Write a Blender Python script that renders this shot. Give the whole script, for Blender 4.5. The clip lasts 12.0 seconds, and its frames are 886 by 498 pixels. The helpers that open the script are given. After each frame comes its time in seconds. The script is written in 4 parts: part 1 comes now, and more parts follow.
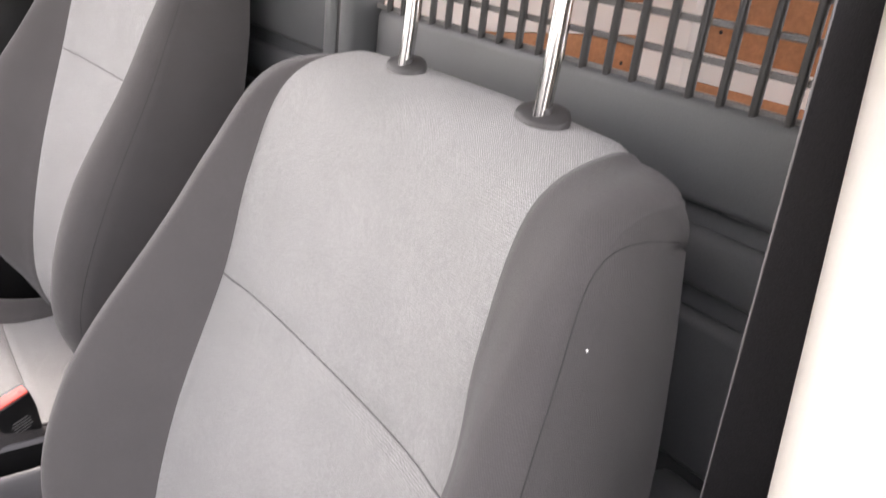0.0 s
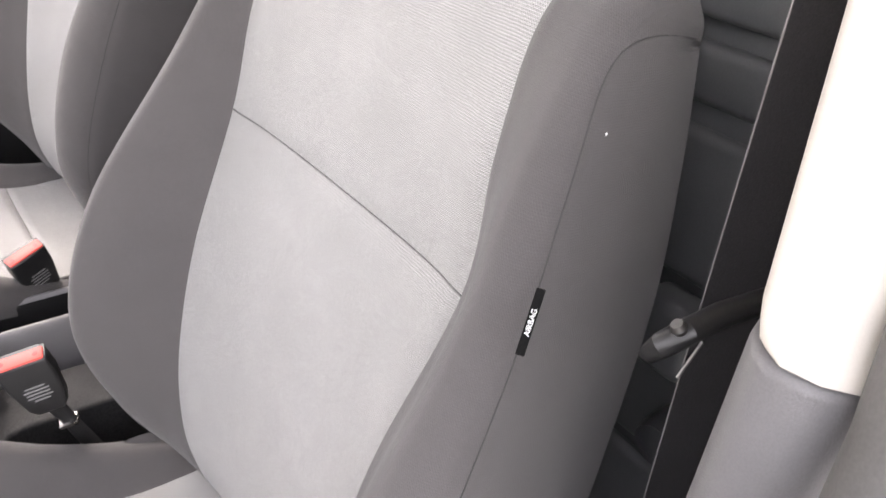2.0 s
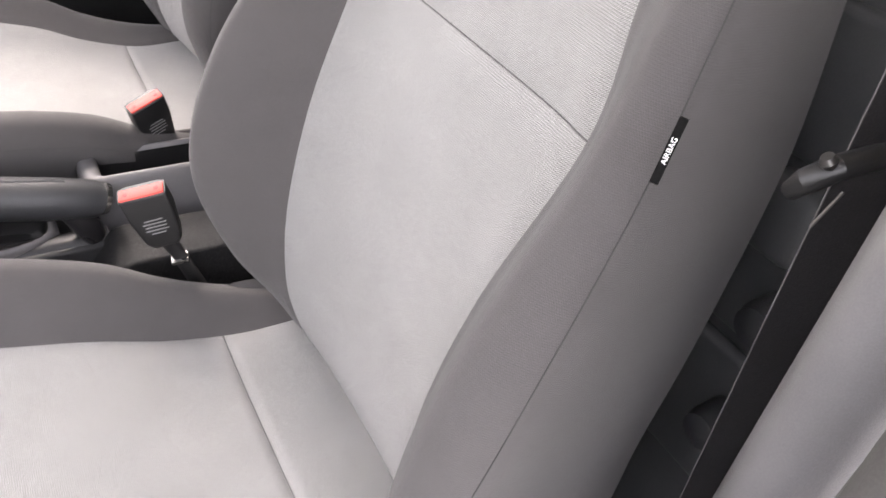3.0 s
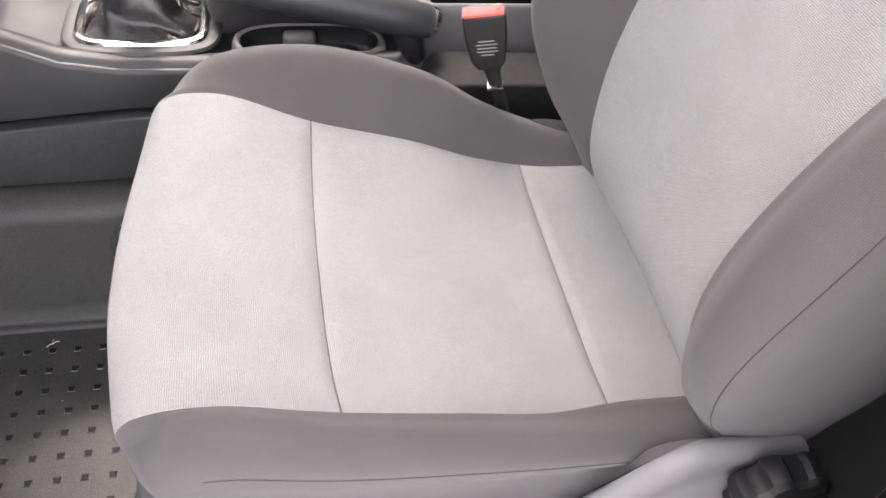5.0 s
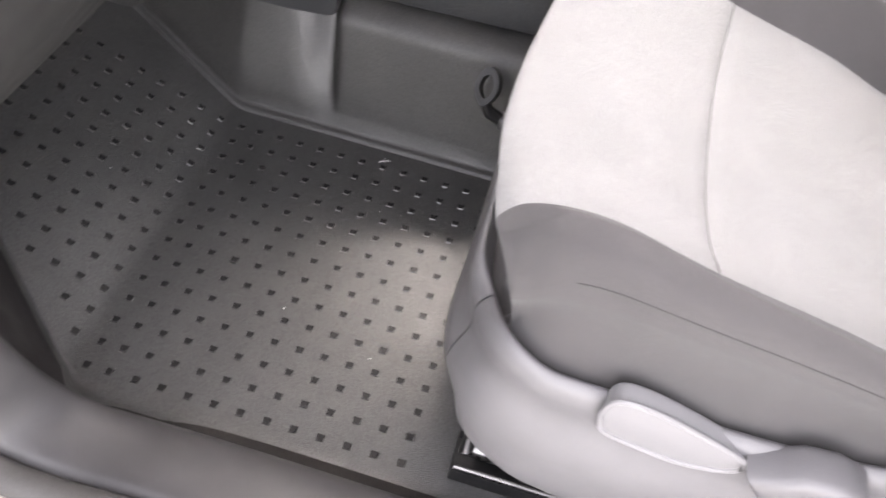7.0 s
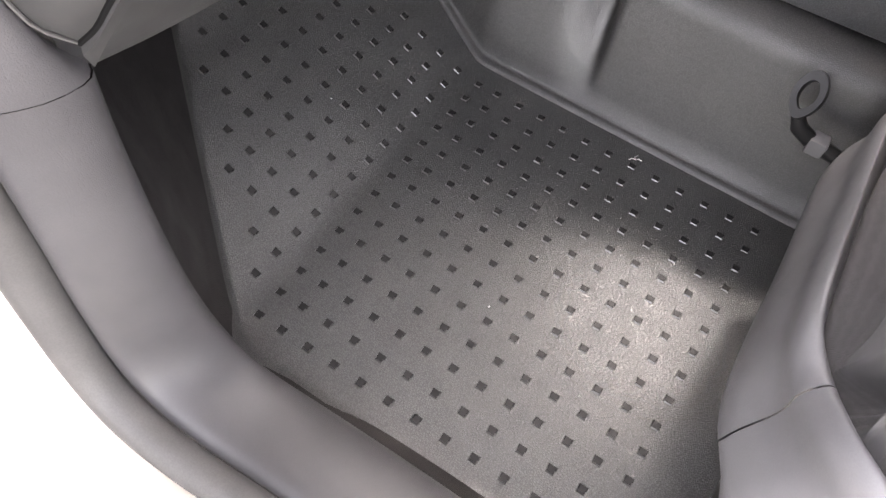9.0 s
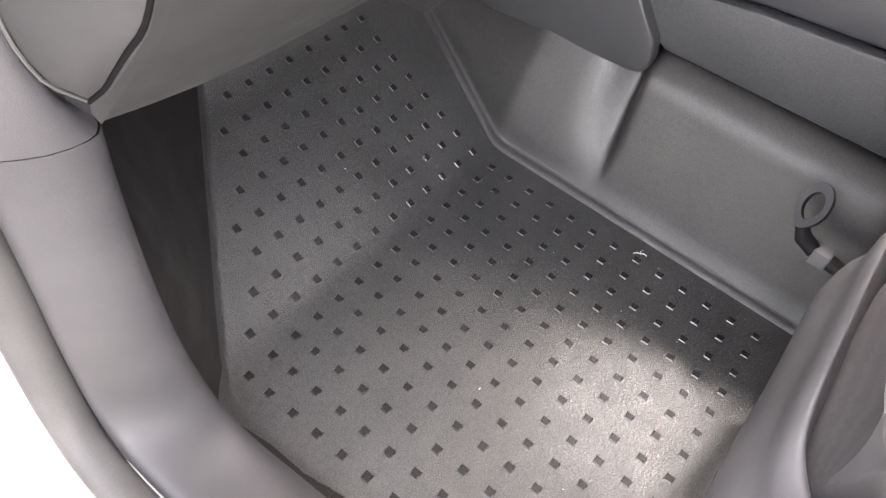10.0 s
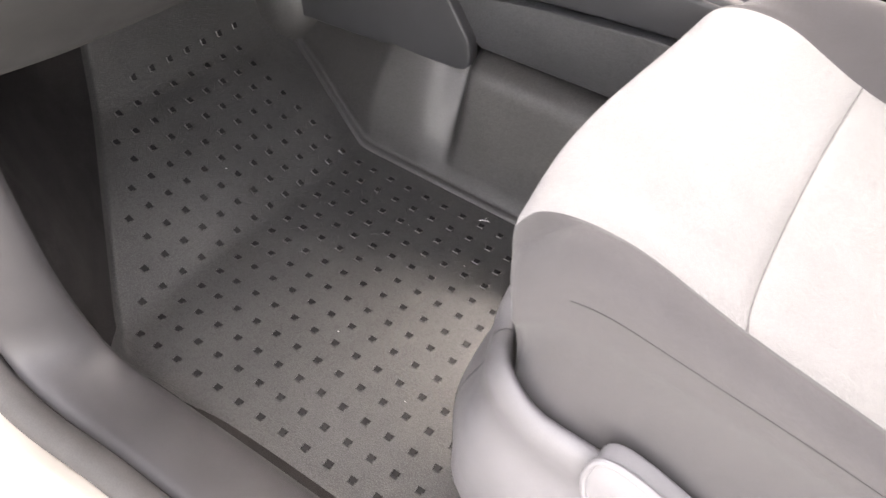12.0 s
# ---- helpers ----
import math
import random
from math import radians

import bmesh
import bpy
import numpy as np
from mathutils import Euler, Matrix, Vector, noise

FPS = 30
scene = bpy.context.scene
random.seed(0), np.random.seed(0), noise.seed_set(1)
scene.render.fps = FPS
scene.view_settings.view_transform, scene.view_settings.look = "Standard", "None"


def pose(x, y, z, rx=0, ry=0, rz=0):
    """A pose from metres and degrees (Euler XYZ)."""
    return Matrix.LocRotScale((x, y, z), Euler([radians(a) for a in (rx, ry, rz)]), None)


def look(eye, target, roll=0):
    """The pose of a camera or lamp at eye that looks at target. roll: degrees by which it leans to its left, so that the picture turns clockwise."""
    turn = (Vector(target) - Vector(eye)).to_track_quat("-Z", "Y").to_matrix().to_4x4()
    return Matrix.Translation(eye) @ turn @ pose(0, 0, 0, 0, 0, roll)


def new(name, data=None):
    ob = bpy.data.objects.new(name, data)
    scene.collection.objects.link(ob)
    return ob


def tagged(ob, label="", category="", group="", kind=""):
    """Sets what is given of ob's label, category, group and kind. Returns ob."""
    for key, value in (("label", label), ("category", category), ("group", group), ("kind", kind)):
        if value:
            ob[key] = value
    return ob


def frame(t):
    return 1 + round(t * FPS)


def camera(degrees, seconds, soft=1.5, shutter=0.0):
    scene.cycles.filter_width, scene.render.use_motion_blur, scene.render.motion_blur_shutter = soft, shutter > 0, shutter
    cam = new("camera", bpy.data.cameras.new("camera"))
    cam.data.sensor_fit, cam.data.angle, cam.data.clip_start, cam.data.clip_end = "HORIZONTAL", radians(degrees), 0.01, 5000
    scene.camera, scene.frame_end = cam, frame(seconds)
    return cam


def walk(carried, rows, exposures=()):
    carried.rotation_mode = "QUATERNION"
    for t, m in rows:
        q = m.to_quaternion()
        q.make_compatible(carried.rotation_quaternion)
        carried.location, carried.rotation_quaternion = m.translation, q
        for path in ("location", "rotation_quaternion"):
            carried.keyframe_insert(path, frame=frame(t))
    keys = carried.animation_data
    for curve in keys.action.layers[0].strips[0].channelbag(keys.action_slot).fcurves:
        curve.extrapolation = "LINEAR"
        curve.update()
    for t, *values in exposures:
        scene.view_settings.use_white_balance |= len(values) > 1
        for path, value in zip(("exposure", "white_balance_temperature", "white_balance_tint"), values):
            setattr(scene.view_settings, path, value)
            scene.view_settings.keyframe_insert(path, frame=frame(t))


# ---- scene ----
cam = camera(60.0, 12.0, 1.5, 0.2)
PATH = [
    (0, (0.65, -0.44, 1.176), (1.811, 0.992, 0.4), 7.0),
    (0.5, (0.631, -0.429, 1.261), (1.94, 0.958, 0.661), 5.1),
    (0.7, (0.625, -0.431, 1.274), (1.97, 0.964, 0.779), 5.9),
    (1, (0.64, -0.422, 1.259), (1.939, 0.969, 0.644), 4.9),
    (1.5, (0.634, -0.44, 1.183), (1.84, 0.893, 0.306), 4.9),
    (2, (0.62, -0.459, 1.142), (1.733, 0.827, 0.09), 6.5),
    (2.5, (0.603, -0.467, 1.118), (1.617, 0.814, -0.036), 7.9),
    (3, (0.58, -0.475, 1.099), (1.478, 0.81, -0.142), 9.0),
    (3.5, (0.561, -0.478, 1.083), (1.338, 0.803, -0.241), 9.7),
    (3.7, (0.55, -0.483, 1.079), (1.279, 0.795, -0.276), 9.9),
    (5.3, (0.426, -0.545, 1.043), (0.761, 0.782, -0.415), 9.3),
    (5.5, (0.423, -0.557, 1.042), (0.72, 0.775, -0.42), 9.8),
    (6, (0.431, -0.599, 1.036), (0.626, 0.736, -0.441), 10.5),
    (6.5, (0.41, -0.615, 1.014), (0.463, 0.684, -0.506), 10.8),
    (7, (0.302, -0.613, 0.949), (0.159, 0.61, -0.627), 11.0),
    (7.2, (0.25, -0.599, 0.919), (0.011, 0.564, -0.69), 10.4),
    (7.5, (0.209, -0.583, 0.875), (-0.093, 0.515, -0.769), 9.8),
    (7.7, (0.196, -0.581, 0.842), (-0.134, 0.473, -0.825), 10.2),
    (9.3, (0.157, -0.524, 0.779), (-0.34, 0.565, -0.824), 11.7),
    (9.5, (0.154, -0.524, 0.78), (-0.363, 0.593, -0.796), 12.6),
    (10, (0.179, -0.515, 0.789), (-0.428, 0.628, -0.735), 12.9),
    (10.5, (0.212, -0.51, 0.791), (-0.468, 0.651, -0.689), 13.1),
    (11, (0.253, -0.526, 0.802), (-0.477, 0.658, -0.635), 13.0),
    (11.2, (0.289, -0.54, 0.803), (-0.46, 0.657, -0.613), 12.2),
    (11.5, (0.346, -0.56, 0.822), (-0.373, 0.648, -0.6), 11.0),
    (12, (0.45, -0.599, 0.861), (-0.2, 0.661, -0.55), 8.4),
]
EXPOSURES = [(0.0, 2.42, 7300, 19), (0.7, 2.23, 7300, 19), (1.1, 2.28, 7300, 18), (2.0, 2.7, 7300, 18), (3.5, 2.62, 7300, 18), (5.5, 2.65, 7300, 18), (6.5, 2.71, 7300, 18), (7.0, 2.85, 7300, 18), (7.5, 2.88, 7300, 18), (9.3, 3.3, 7300, 18), (10.5, 3.5, 7400, 18), (11.3, 3.38, 7600, 18), (12.0, 3.05, 7600, 18)]
SKY, SUN = 0.33, 0.33
walk(cam, [(t, look(eye, target, roll)) for t, eye, target, roll in PATH], EXPOSURES)

# ---- light ----
world = bpy.data.worlds.new("world")
scene.world = world
world.use_nodes = True
wn = world.node_tree.nodes
sky = wn.new("ShaderNodeTexSky")
sky.sky_type, sky.sun_disc = "NISHITA", False
sky.sun_elevation, sky.sun_rotation = radians(57), radians(-3)
sky.air_density, sky.dust_density, sky.ozone_density = 1.0, 1.6, 0.5
haze = wn.new("ShaderNodeHueSaturation")
haze.inputs["Saturation"].default_value = 0.35
world.node_tree.links.new(sky.outputs[0], haze.inputs["Color"])
world.node_tree.links.new(haze.outputs[0], wn["Background"].inputs[0])
wn["Background"].inputs[1].default_value = SKY

sun = new("sun", bpy.data.lights.new("sun", "SUN"))
sun.data.energy, sun.data.angle, sun.data.color = SUN, radians(6), (0.97, 0.98, 1.0)
sun.matrix_world = look((-0.0285, 0.544, 0.8387), (0, 0, 0))
tagged(sun, "soft daylight", "sun")


# ---- materials ----
def mat(name, base, rough=0.6, metal=0.0, grain=(0.0, 400.0), stain=(0.0, 8.0), bump=(0.0, 600.0), gloss=0.5, sheen=0.0, coords="Object", dark=None, thin=0.0):
    """Grain and stain: how far the colour varies, and the scale per metre; bump: depth in metres, and the scale."""
    m = bpy.data.materials.new(name)
    m.use_nodes = True
    t, b = m.node_tree, m.node_tree.nodes["Principled BSDF"]
    link = t.links.new
    co = t.nodes.new("ShaderNodeTexCoord").outputs[coords]

    def noisy(scale, detail):
        n = t.nodes.new("ShaderNodeTexNoise")
        n.inputs["Scale"].default_value, n.inputs["Detail"].default_value = scale, detail
        link(co, n.inputs["Vector"])
        return n.outputs["Fac"]

    rgb = t.nodes.new("ShaderNodeRGB")
    rgb.outputs[0].default_value = (*base, 1)
    col = rgb.outputs[0]
    for (amount, scale), detail in ((grain, 2.0), (stain, 5.0)):
        if amount:
            ramp = t.nodes.new("ShaderNodeMapRange")
            link(noisy(scale, detail), ramp.inputs[0])
            ramp.inputs[1].default_value, ramp.inputs[2].default_value = 0.3, 0.7
            ramp.inputs[3].default_value, ramp.inputs[4].default_value = 1 - amount, 1 + amount
            mul = t.nodes.new("ShaderNodeMix")
            mul.data_type, mul.blend_type = "RGBA", "MULTIPLY"
            mul.inputs[0].default_value = 1.0
            link(col, mul.inputs[6])
            link(ramp.outputs[0], mul.inputs[7])
            col = mul.outputs[2]
    link(col, b.inputs["Base Color"])
    b.inputs["Metallic"].default_value = metal
    b.inputs["Specular IOR Level"].default_value = gloss
    b.inputs["Sheen Weight"].default_value = sheen
    b.inputs["Sheen Roughness"].default_value = 0.6
    rr = t.nodes.new("ShaderNodeMapRange")
    link(noisy(max(stain[1], 5.0) * 2.3, 4.0), rr.inputs[0])
    rr.inputs[1].default_value, rr.inputs[2].default_value = 0.3, 0.7
    rr.inputs[3].default_value, rr.inputs[4].default_value = max(0.02, rough - 0.06), min(1.0, rough + 0.06)
    link(rr.outputs[0], b.inputs["Roughness"])
    if thin:
        b.inputs["Thin Film Thickness"].default_value, b.inputs["Thin Film IOR"].default_value = thin, 1.5
    if bump[0]:
        bp = t.nodes.new("ShaderNodeBump")
        bp.inputs["Strength"].default_value, bp.inputs["Distance"].default_value = 1.0, bump[0]
        link(noisy(bump[1], 3.0), bp.inputs["Height"])
        link(bp.outputs[0], b.inputs["Normal"])
    return m


def weave(name, light, dark, across, along, depth=0.0004, rough=0.85, fleck=(0.10, 700.0)):
    """A woven cloth on UV in metres: threads with the given spacing across and along."""
    m = mat(name, light, rough, grain=fleck, stain=(0.07, 14.0), gloss=0.25, sheen=0.15)
    t, b = m.node_tree, m.node_tree.nodes["Principled BSDF"]
    link = t.links.new
    uv = t.nodes.new("ShaderNodeUVMap")
    sep = t.nodes.new("ShaderNodeSeparateXYZ")
    wob = t.nodes.new("ShaderNodeTexNoise")
    wob.inputs["Scale"].default_value = 90.0
    link(t.nodes["Texture Coordinate"].outputs["Object"], wob.inputs["Vector"])
    mixv = t.nodes.new("ShaderNodeVectorMath")
    mixv.operation = "MULTIPLY_ADD"
    mixv.inputs[1].default_value = (0.0016, 0.0016, 0.0)
    link(wob.outputs["Color"], mixv.inputs[0])
    link(uv.outputs[0], mixv.inputs[2])
    link(mixv.outputs[0], sep.inputs[0])
    waves = []
    for axis, gap in ((0, across), (1, along)):
        k = t.nodes.new("ShaderNodeMath")
        k.operation = "MULTIPLY"
        k.inputs[1].default_value = 2 * math.pi / gap
        link(sep.outputs[axis], k.inputs[0])
        s = t.nodes.new("ShaderNodeMath")
        s.operation = "SINE"
        link(k.outputs[0], s.inputs[0])
        waves.append(s.outputs[0])
    both = t.nodes.new("ShaderNodeMath")
    both.operation = "MULTIPLY"
    link(waves[0], both.inputs[0])
    link(waves[1], both.inputs[1])
    add = t.nodes.new("ShaderNodeMath")
    add.operation = "MULTIPLY_ADD"
    add.inputs[1].default_value = 0.5
    link(waves[1], add.inputs[0])
    link(both.outputs[0], add.inputs[2])
    fac = t.nodes.new("ShaderNodeMapRange")
    fac.inputs[1].default_value, fac.inputs[2].default_value = -0.9, 0.7
    link(add.outputs[0], fac.inputs[0])
    old = b.inputs["Base Color"].links[0].from_socket
    mixc = t.nodes.new("ShaderNodeMix")
    mixc.data_type = "RGBA"
    mixc.inputs[6].default_value = (*dark, 1)
    link(fac.outputs[0], mixc.inputs[0])
    link(old, mixc.inputs[7])
    link(mixc.outputs[2], b.inputs["Base Color"])
    bp = t.nodes.new("ShaderNodeBump")
    bp.inputs["Distance"].default_value = depth
    bp.inputs["Strength"].default_value = 0.8
    link(fac.outputs[0], bp.inputs["Height"])
    link(bp.outputs[0], b.inputs["Normal"])
    return m


def rubber(name, base, rough, cell, depth, dust, gloss=0.9, glint_film=None):
    """Moulded rubber with a leather-like grain of the given cell size, pale dust lying in patches, and a thin layer
    round one spot that imitates a rainbow glint.
    """
    m = mat(name, base, rough, grain=(0.2, 900.0), stain=(0.16, 9.0), gloss=gloss)
    t, b = m.node_tree, m.node_tree.nodes["Principled BSDF"]
    link = t.links.new
    co = t.nodes["Texture Coordinate"].outputs["Object"]
    wob = t.nodes.new("ShaderNodeTexNoise")
    wob.inputs["Scale"].default_value, wob.inputs["Detail"].default_value = 0.6 / cell, 2.0
    link(co, wob.inputs["Vector"])
    warp = t.nodes.new("ShaderNodeVectorMath")
    warp.operation = "MULTIPLY_ADD"
    warp.inputs[1].default_value = (cell, cell, cell)
    link(wob.outputs["Color"], warp.inputs[0])
    link(co, warp.inputs[2])
    vor = t.nodes.new("ShaderNodeTexVoronoi")
    vor.feature = "DISTANCE_TO_EDGE"
    vor.inputs["Scale"].default_value = 1 / cell
    link(warp.outputs[0], vor.inputs["Vector"])
    hump = t.nodes.new("ShaderNodeMapRange")
    hump.interpolation_type = "SMOOTHSTEP"
    hump.inputs[1].default_value, hump.inputs[2].default_value = 0.0, 0.32
    link(vor.outputs["Distance"], hump.inputs[0])
    bp = t.nodes.new("ShaderNodeBump")
    bp.inputs["Distance"].default_value = depth
    link(hump.outputs[0], bp.inputs["Height"])
    link(bp.outputs[0], b.inputs["Normal"])
    # shade in the creases and glints on the humps, put into the colour
    pit_shade = t.nodes.new("ShaderNodeMapRange")
    pit_shade.inputs[3].default_value, pit_shade.inputs[4].default_value = 0.45, 1.30
    link(hump.outputs[0], pit_shade.inputs[0])
    mul = t.nodes.new("ShaderNodeMix")
    mul.data_type, mul.blend_type = "RGBA", "MULTIPLY"
    mul.inputs[0].default_value = 1.0
    link(b.inputs["Base Color"].links[0].from_socket, mul.inputs[6])
    link(pit_shade.outputs[0], mul.inputs[7])
    cloud = t.nodes.new("ShaderNodeTexNoise")
    cloud.inputs["Scale"].default_value, cloud.inputs["Detail"].default_value = 14.0, 6.0
    link(co, cloud.inputs["Vector"])
    mask = t.nodes.new("ShaderNodeMapRange")
    mask.inputs[1].default_value, mask.inputs[2].default_value = 0.48, 0.82
    mask.inputs[4].default_value = dust
    link(cloud.outputs["Fac"], mask.inputs[0])
    dusty = t.nodes.new("ShaderNodeMix")
    dusty.data_type = "RGBA"
    dusty.inputs[7].default_value = (0.165, 0.156, 0.146, 1)
    link(mask.outputs[0], dusty.inputs[0])
    link(mul.outputs[2], dusty.inputs[6])
    link(dusty.outputs[2], b.inputs["Base Color"])
    # interference colours added round one spot, for the rainbow glint in the reflection
    if glint_film:
        far = t.nodes.new("ShaderNodeVectorMath")
        far.operation = "DISTANCE"
        far.inputs[1].default_value = glint_film[:3]
        link(co, far.inputs[0])
        spot = t.nodes.new("ShaderNodeMapRange")
        spot.interpolation_type = "SMOOTHSTEP"
        spot.inputs[1].default_value, spot.inputs[2].default_value = glint_film[3], glint_film[3] * 0.4
        spot.inputs[3].default_value, spot.inputs[4].default_value = 0.0, 1500.0
        link(far.outputs["Value"], spot.inputs[0])
        blot = t.nodes.new("ShaderNodeTexNoise")
        blot.inputs["Scale"].default_value = 45.0
        link(co, blot.inputs["Vector"])
        thick = t.nodes.new("ShaderNodeMath")
        thick.operation = "MULTIPLY"
        link(spot.outputs[0], thick.inputs[0])
        link(blot.outputs["Fac"], thick.inputs[1])
        link(thick.outputs[0], b.inputs["Thin Film Thickness"])
        b.inputs["Thin Film IOR"].default_value = 1.8
    return m


CLOTH = weave("mesh cloth", (0.42, 0.415, 0.405), (0.11, 0.109, 0.108), 0.0019, 0.0019, fleck=(0.15, 400.0))
SIDE_CLOTH = weave("side cloth", (0.082, 0.0768, 0.0765), (0.055, 0.0512, 0.051), 0.0016, 0.0016, 0.0002)
HEAD_CLOTH = weave("headrest cloth", (0.020, 0.018, 0.0195), (0.015, 0.0135, 0.0145), 0.0016, 0.0016, 0.0002)
SEAM = mat("seam shadow thread", (0.085, 0.083, 0.083), 0.95)
STITCH = mat("seam thread", (0.05, 0.048, 0.048), 0.9)
COVER = mat("grey seat plastic", (0.150, 0.146, 0.150), 0.42, grain=(0.05, 900.0), stain=(0.10, 12.0), bump=(0.00012, 1500.0))
COLLAR = mat("dark collar plastic", (0.04, 0.038, 0.038), 0.5, grain=(0.1, 900.0))
LEVER = mat("lever plastic", (0.23, 0.225, 0.23), 0.38, grain=(0.04, 900.0), bump=(0.00006, 1500.0))
BLACK = mat("black plastic", (0.012, 0.012, 0.0125), 0.42, grain=(0.1, 900.0), stain=(0.1, 12.0), bump=(0.0001, 1400.0))
CONSOLE = mat("dark console plastic", (0.035, 0.036, 0.0385), 0.45, grain=(0.15, 1200.0), stain=(0.15, 9.0), bump=(0.0004, 700.0))
# the console's grained plastic, darkened and dulled for the shade on the rear box
SHADED_BOX = rubber("shaded box plastic", (0.022, 0.022, 0.023), 0.6, 0.0019, 0.00030, 0.0, 0.25)
GRAINED = rubber("grained console plastic", (0.040, 0.0415, 0.045), 0.40, 0.0019, 0.00030, 0.0, 0.9)
DASH = mat("grey dashboard plastic", (0.038, 0.0375, 0.037), 0.5, grain=(0.06, 1000.0), stain=(0.12, 9.0), bump=(0.00018, 1100.0))
# the sill plastic in a lighter colour, for the daylight on the door pillar
LIT_POST_TRIM = mat("lit grey pillar plastic", (0.12, 0.117, 0.12), 0.5, grain=(0.06, 1000.0), stain=(0.10, 13.0), bump=(0.00025, 1000.0))
LOOP = mat("matt black plastic", (0.008, 0.008, 0.008), 0.35, gloss=0.25)
TAG = mat("black label cloth", (0.006, 0.006, 0.006), 0.95, grain=(0.2, 900.0), gloss=0.1)
# the mat's rubber in a darker colour, for the shade on the footwell side
KICK = rubber("shaded side covering", (0.026, 0.0235, 0.0235), 0.5, 0.0030, 0.0002, 0.10, 0.35)
TRIM = mat("grey sill plastic", (0.055, 0.053, 0.055), 0.46, grain=(0.06, 1000.0), stain=(0.13, 13.0), bump=(0.00025, 1000.0))
RUBBER = rubber("black rubber mat", (0.0535, 0.0545, 0.0540), 0.38, 0.0026, 0.00034, 0.16, 1.0, (0.19, 0.03, 0.0, 0.13))
TUNNEL = rubber("black tunnel covering", (0.042, 0.041, 0.0405), 0.40, 0.0022, 0.00022, 0.0, 0.9)
STUD = mat("smooth rubber stud", (0.024, 0.0235, 0.0235), 0.45, stain=(0.25, 9.0), bump=(0.0001, 400.0), gloss=0.12)
# stud bevels coloured paler than the tops and glossier, for their bright glints
STUD_RIM = mat("glinting rubber edge", (0.05, 0.049, 0.049), 0.28, gloss=1.0)
FELT = mat("dark carpet", (0.0186, 0.0161, 0.0152), 0.95, grain=(0.4, 900.0), stain=(0.4, 14.0), bump=(0.0012, 700.0))
SEAL = mat("door seal rubber", (0.075, 0.072, 0.07), 0.6, grain=(0.1, 600.0), stain=(0.1, 20.0))
PAINT = mat("cream white paint", (0.66, 0.61, 0.53), 0.25, stain=(0.03, 6.0), gloss=0.5)
PILLAR = mat("pale pillar plastic", (0.53, 0.50, 0.452), 0.55, grain=(0.02, 900.0), stain=(0.03, 6.0), bump=(0.00008, 1200.0))
PART = mat("grey partition panel", (0.085, 0.088, 0.090), 0.55, grain=(0.06, 800.0), stain=(0.08, 6.0), bump=(0.00015, 900.0))
WIRE = mat("black coated wire", (0.022, 0.021, 0.021), 0.4, grain=(0.1, 500.0))
GREY_WIRE = mat("grey cage wire", (0.15, 0.145, 0.14), 0.5, grain=(0.2, 500.0))
CHROME = mat("chrome", (0.72, 0.72, 0.70), 0.12, 1.0)
STEEL = mat("worn steel", (0.22, 0.215, 0.21), 0.3, 1.0, stain=(0.25, 30.0))
BELT = mat("belt webbing", (0.030, 0.028, 0.031), 0.75, grain=(0.3, 900.0), bump=(0.0003, 1200.0), sheen=0.2)
RED = mat("red button", (0.75, 0.09, 0.075), 0.55)
WHITE_INK = mat("white print", (0.85, 0.85, 0.85), 0.6)
DUST = mat("dried dust", (0.16, 0.145, 0.13), 0.95)
GREY_INK = mat("grey print", (0.22, 0.22, 0.22), 0.6)
LEATHER = mat("black leather", (0.022, 0.021, 0.022), 0.28, grain=(0.15, 700.0), bump=(0.0004, 500.0))
PLY = mat("brown plywood", (0.36, 0.17, 0.085), 0.6, grain=(0.12, 60.0), stain=(0.18, 4.0), bump=(0.0002, 200.0))
VAN_WHITE = mat("white cargo paint", (0.72, 0.70, 0.68), 0.35, stain=(0.04, 5.0))
CONCRETE = mat("grey concrete", (0.31, 0.302, 0.288), 0.9, grain=(0.12, 60.0), stain=(0.12, 1.5), bump=(0.002, 80.0))
FACADE = mat("grey render", (0.45, 0.44, 0.42), 0.9, grain=(0.1, 60.0), stain=(0.1, 1.5), bump=(0.002, 80.0))
LINING = mat("pale roof lining", (0.72, 0.70, 0.67), 0.9, grain=(0.05, 500.0), stain=(0.04, 5.0))
GLASS = bpy.data.materials.new("window glass")
GLASS.use_nodes = True
gb = GLASS.node_tree.nodes["Principled BSDF"]
gb.inputs["Transmission Weight"].default_value, gb.inputs["Roughness"].default_value, gb.inputs["IOR"].default_value = 1.0, 0.0, 1.45


# ---- building helpers ----
def part(name, bm, material, parent=None, label="", smooth=40):
    me = bpy.data.meshes.new(name)
    bm.normal_update()
    bm.to_mesh(me)
    bm.free()
    me.materials.append(material)
    if smooth:
        me.shade_smooth()
        me.set_sharp_from_angle(angle=radians(smooth))
    ob = new(name, me)
    if parent is not None:
        ob.parent = parent
    if label:
        ob["label"] = label
    return ob


def thing(name, at, label, category, group="", kind=""):
    ob = new(name)
    ob.empty_display_size = 0.05
    ob.location = at
    return tagged(ob, label, category, group, kind)


def structure(name, bm, material, label, category="", smooth=40):
    return tagged(part(name, bm, material, None, "", smooth), label, category or name.split("_")[0], "", "structure")


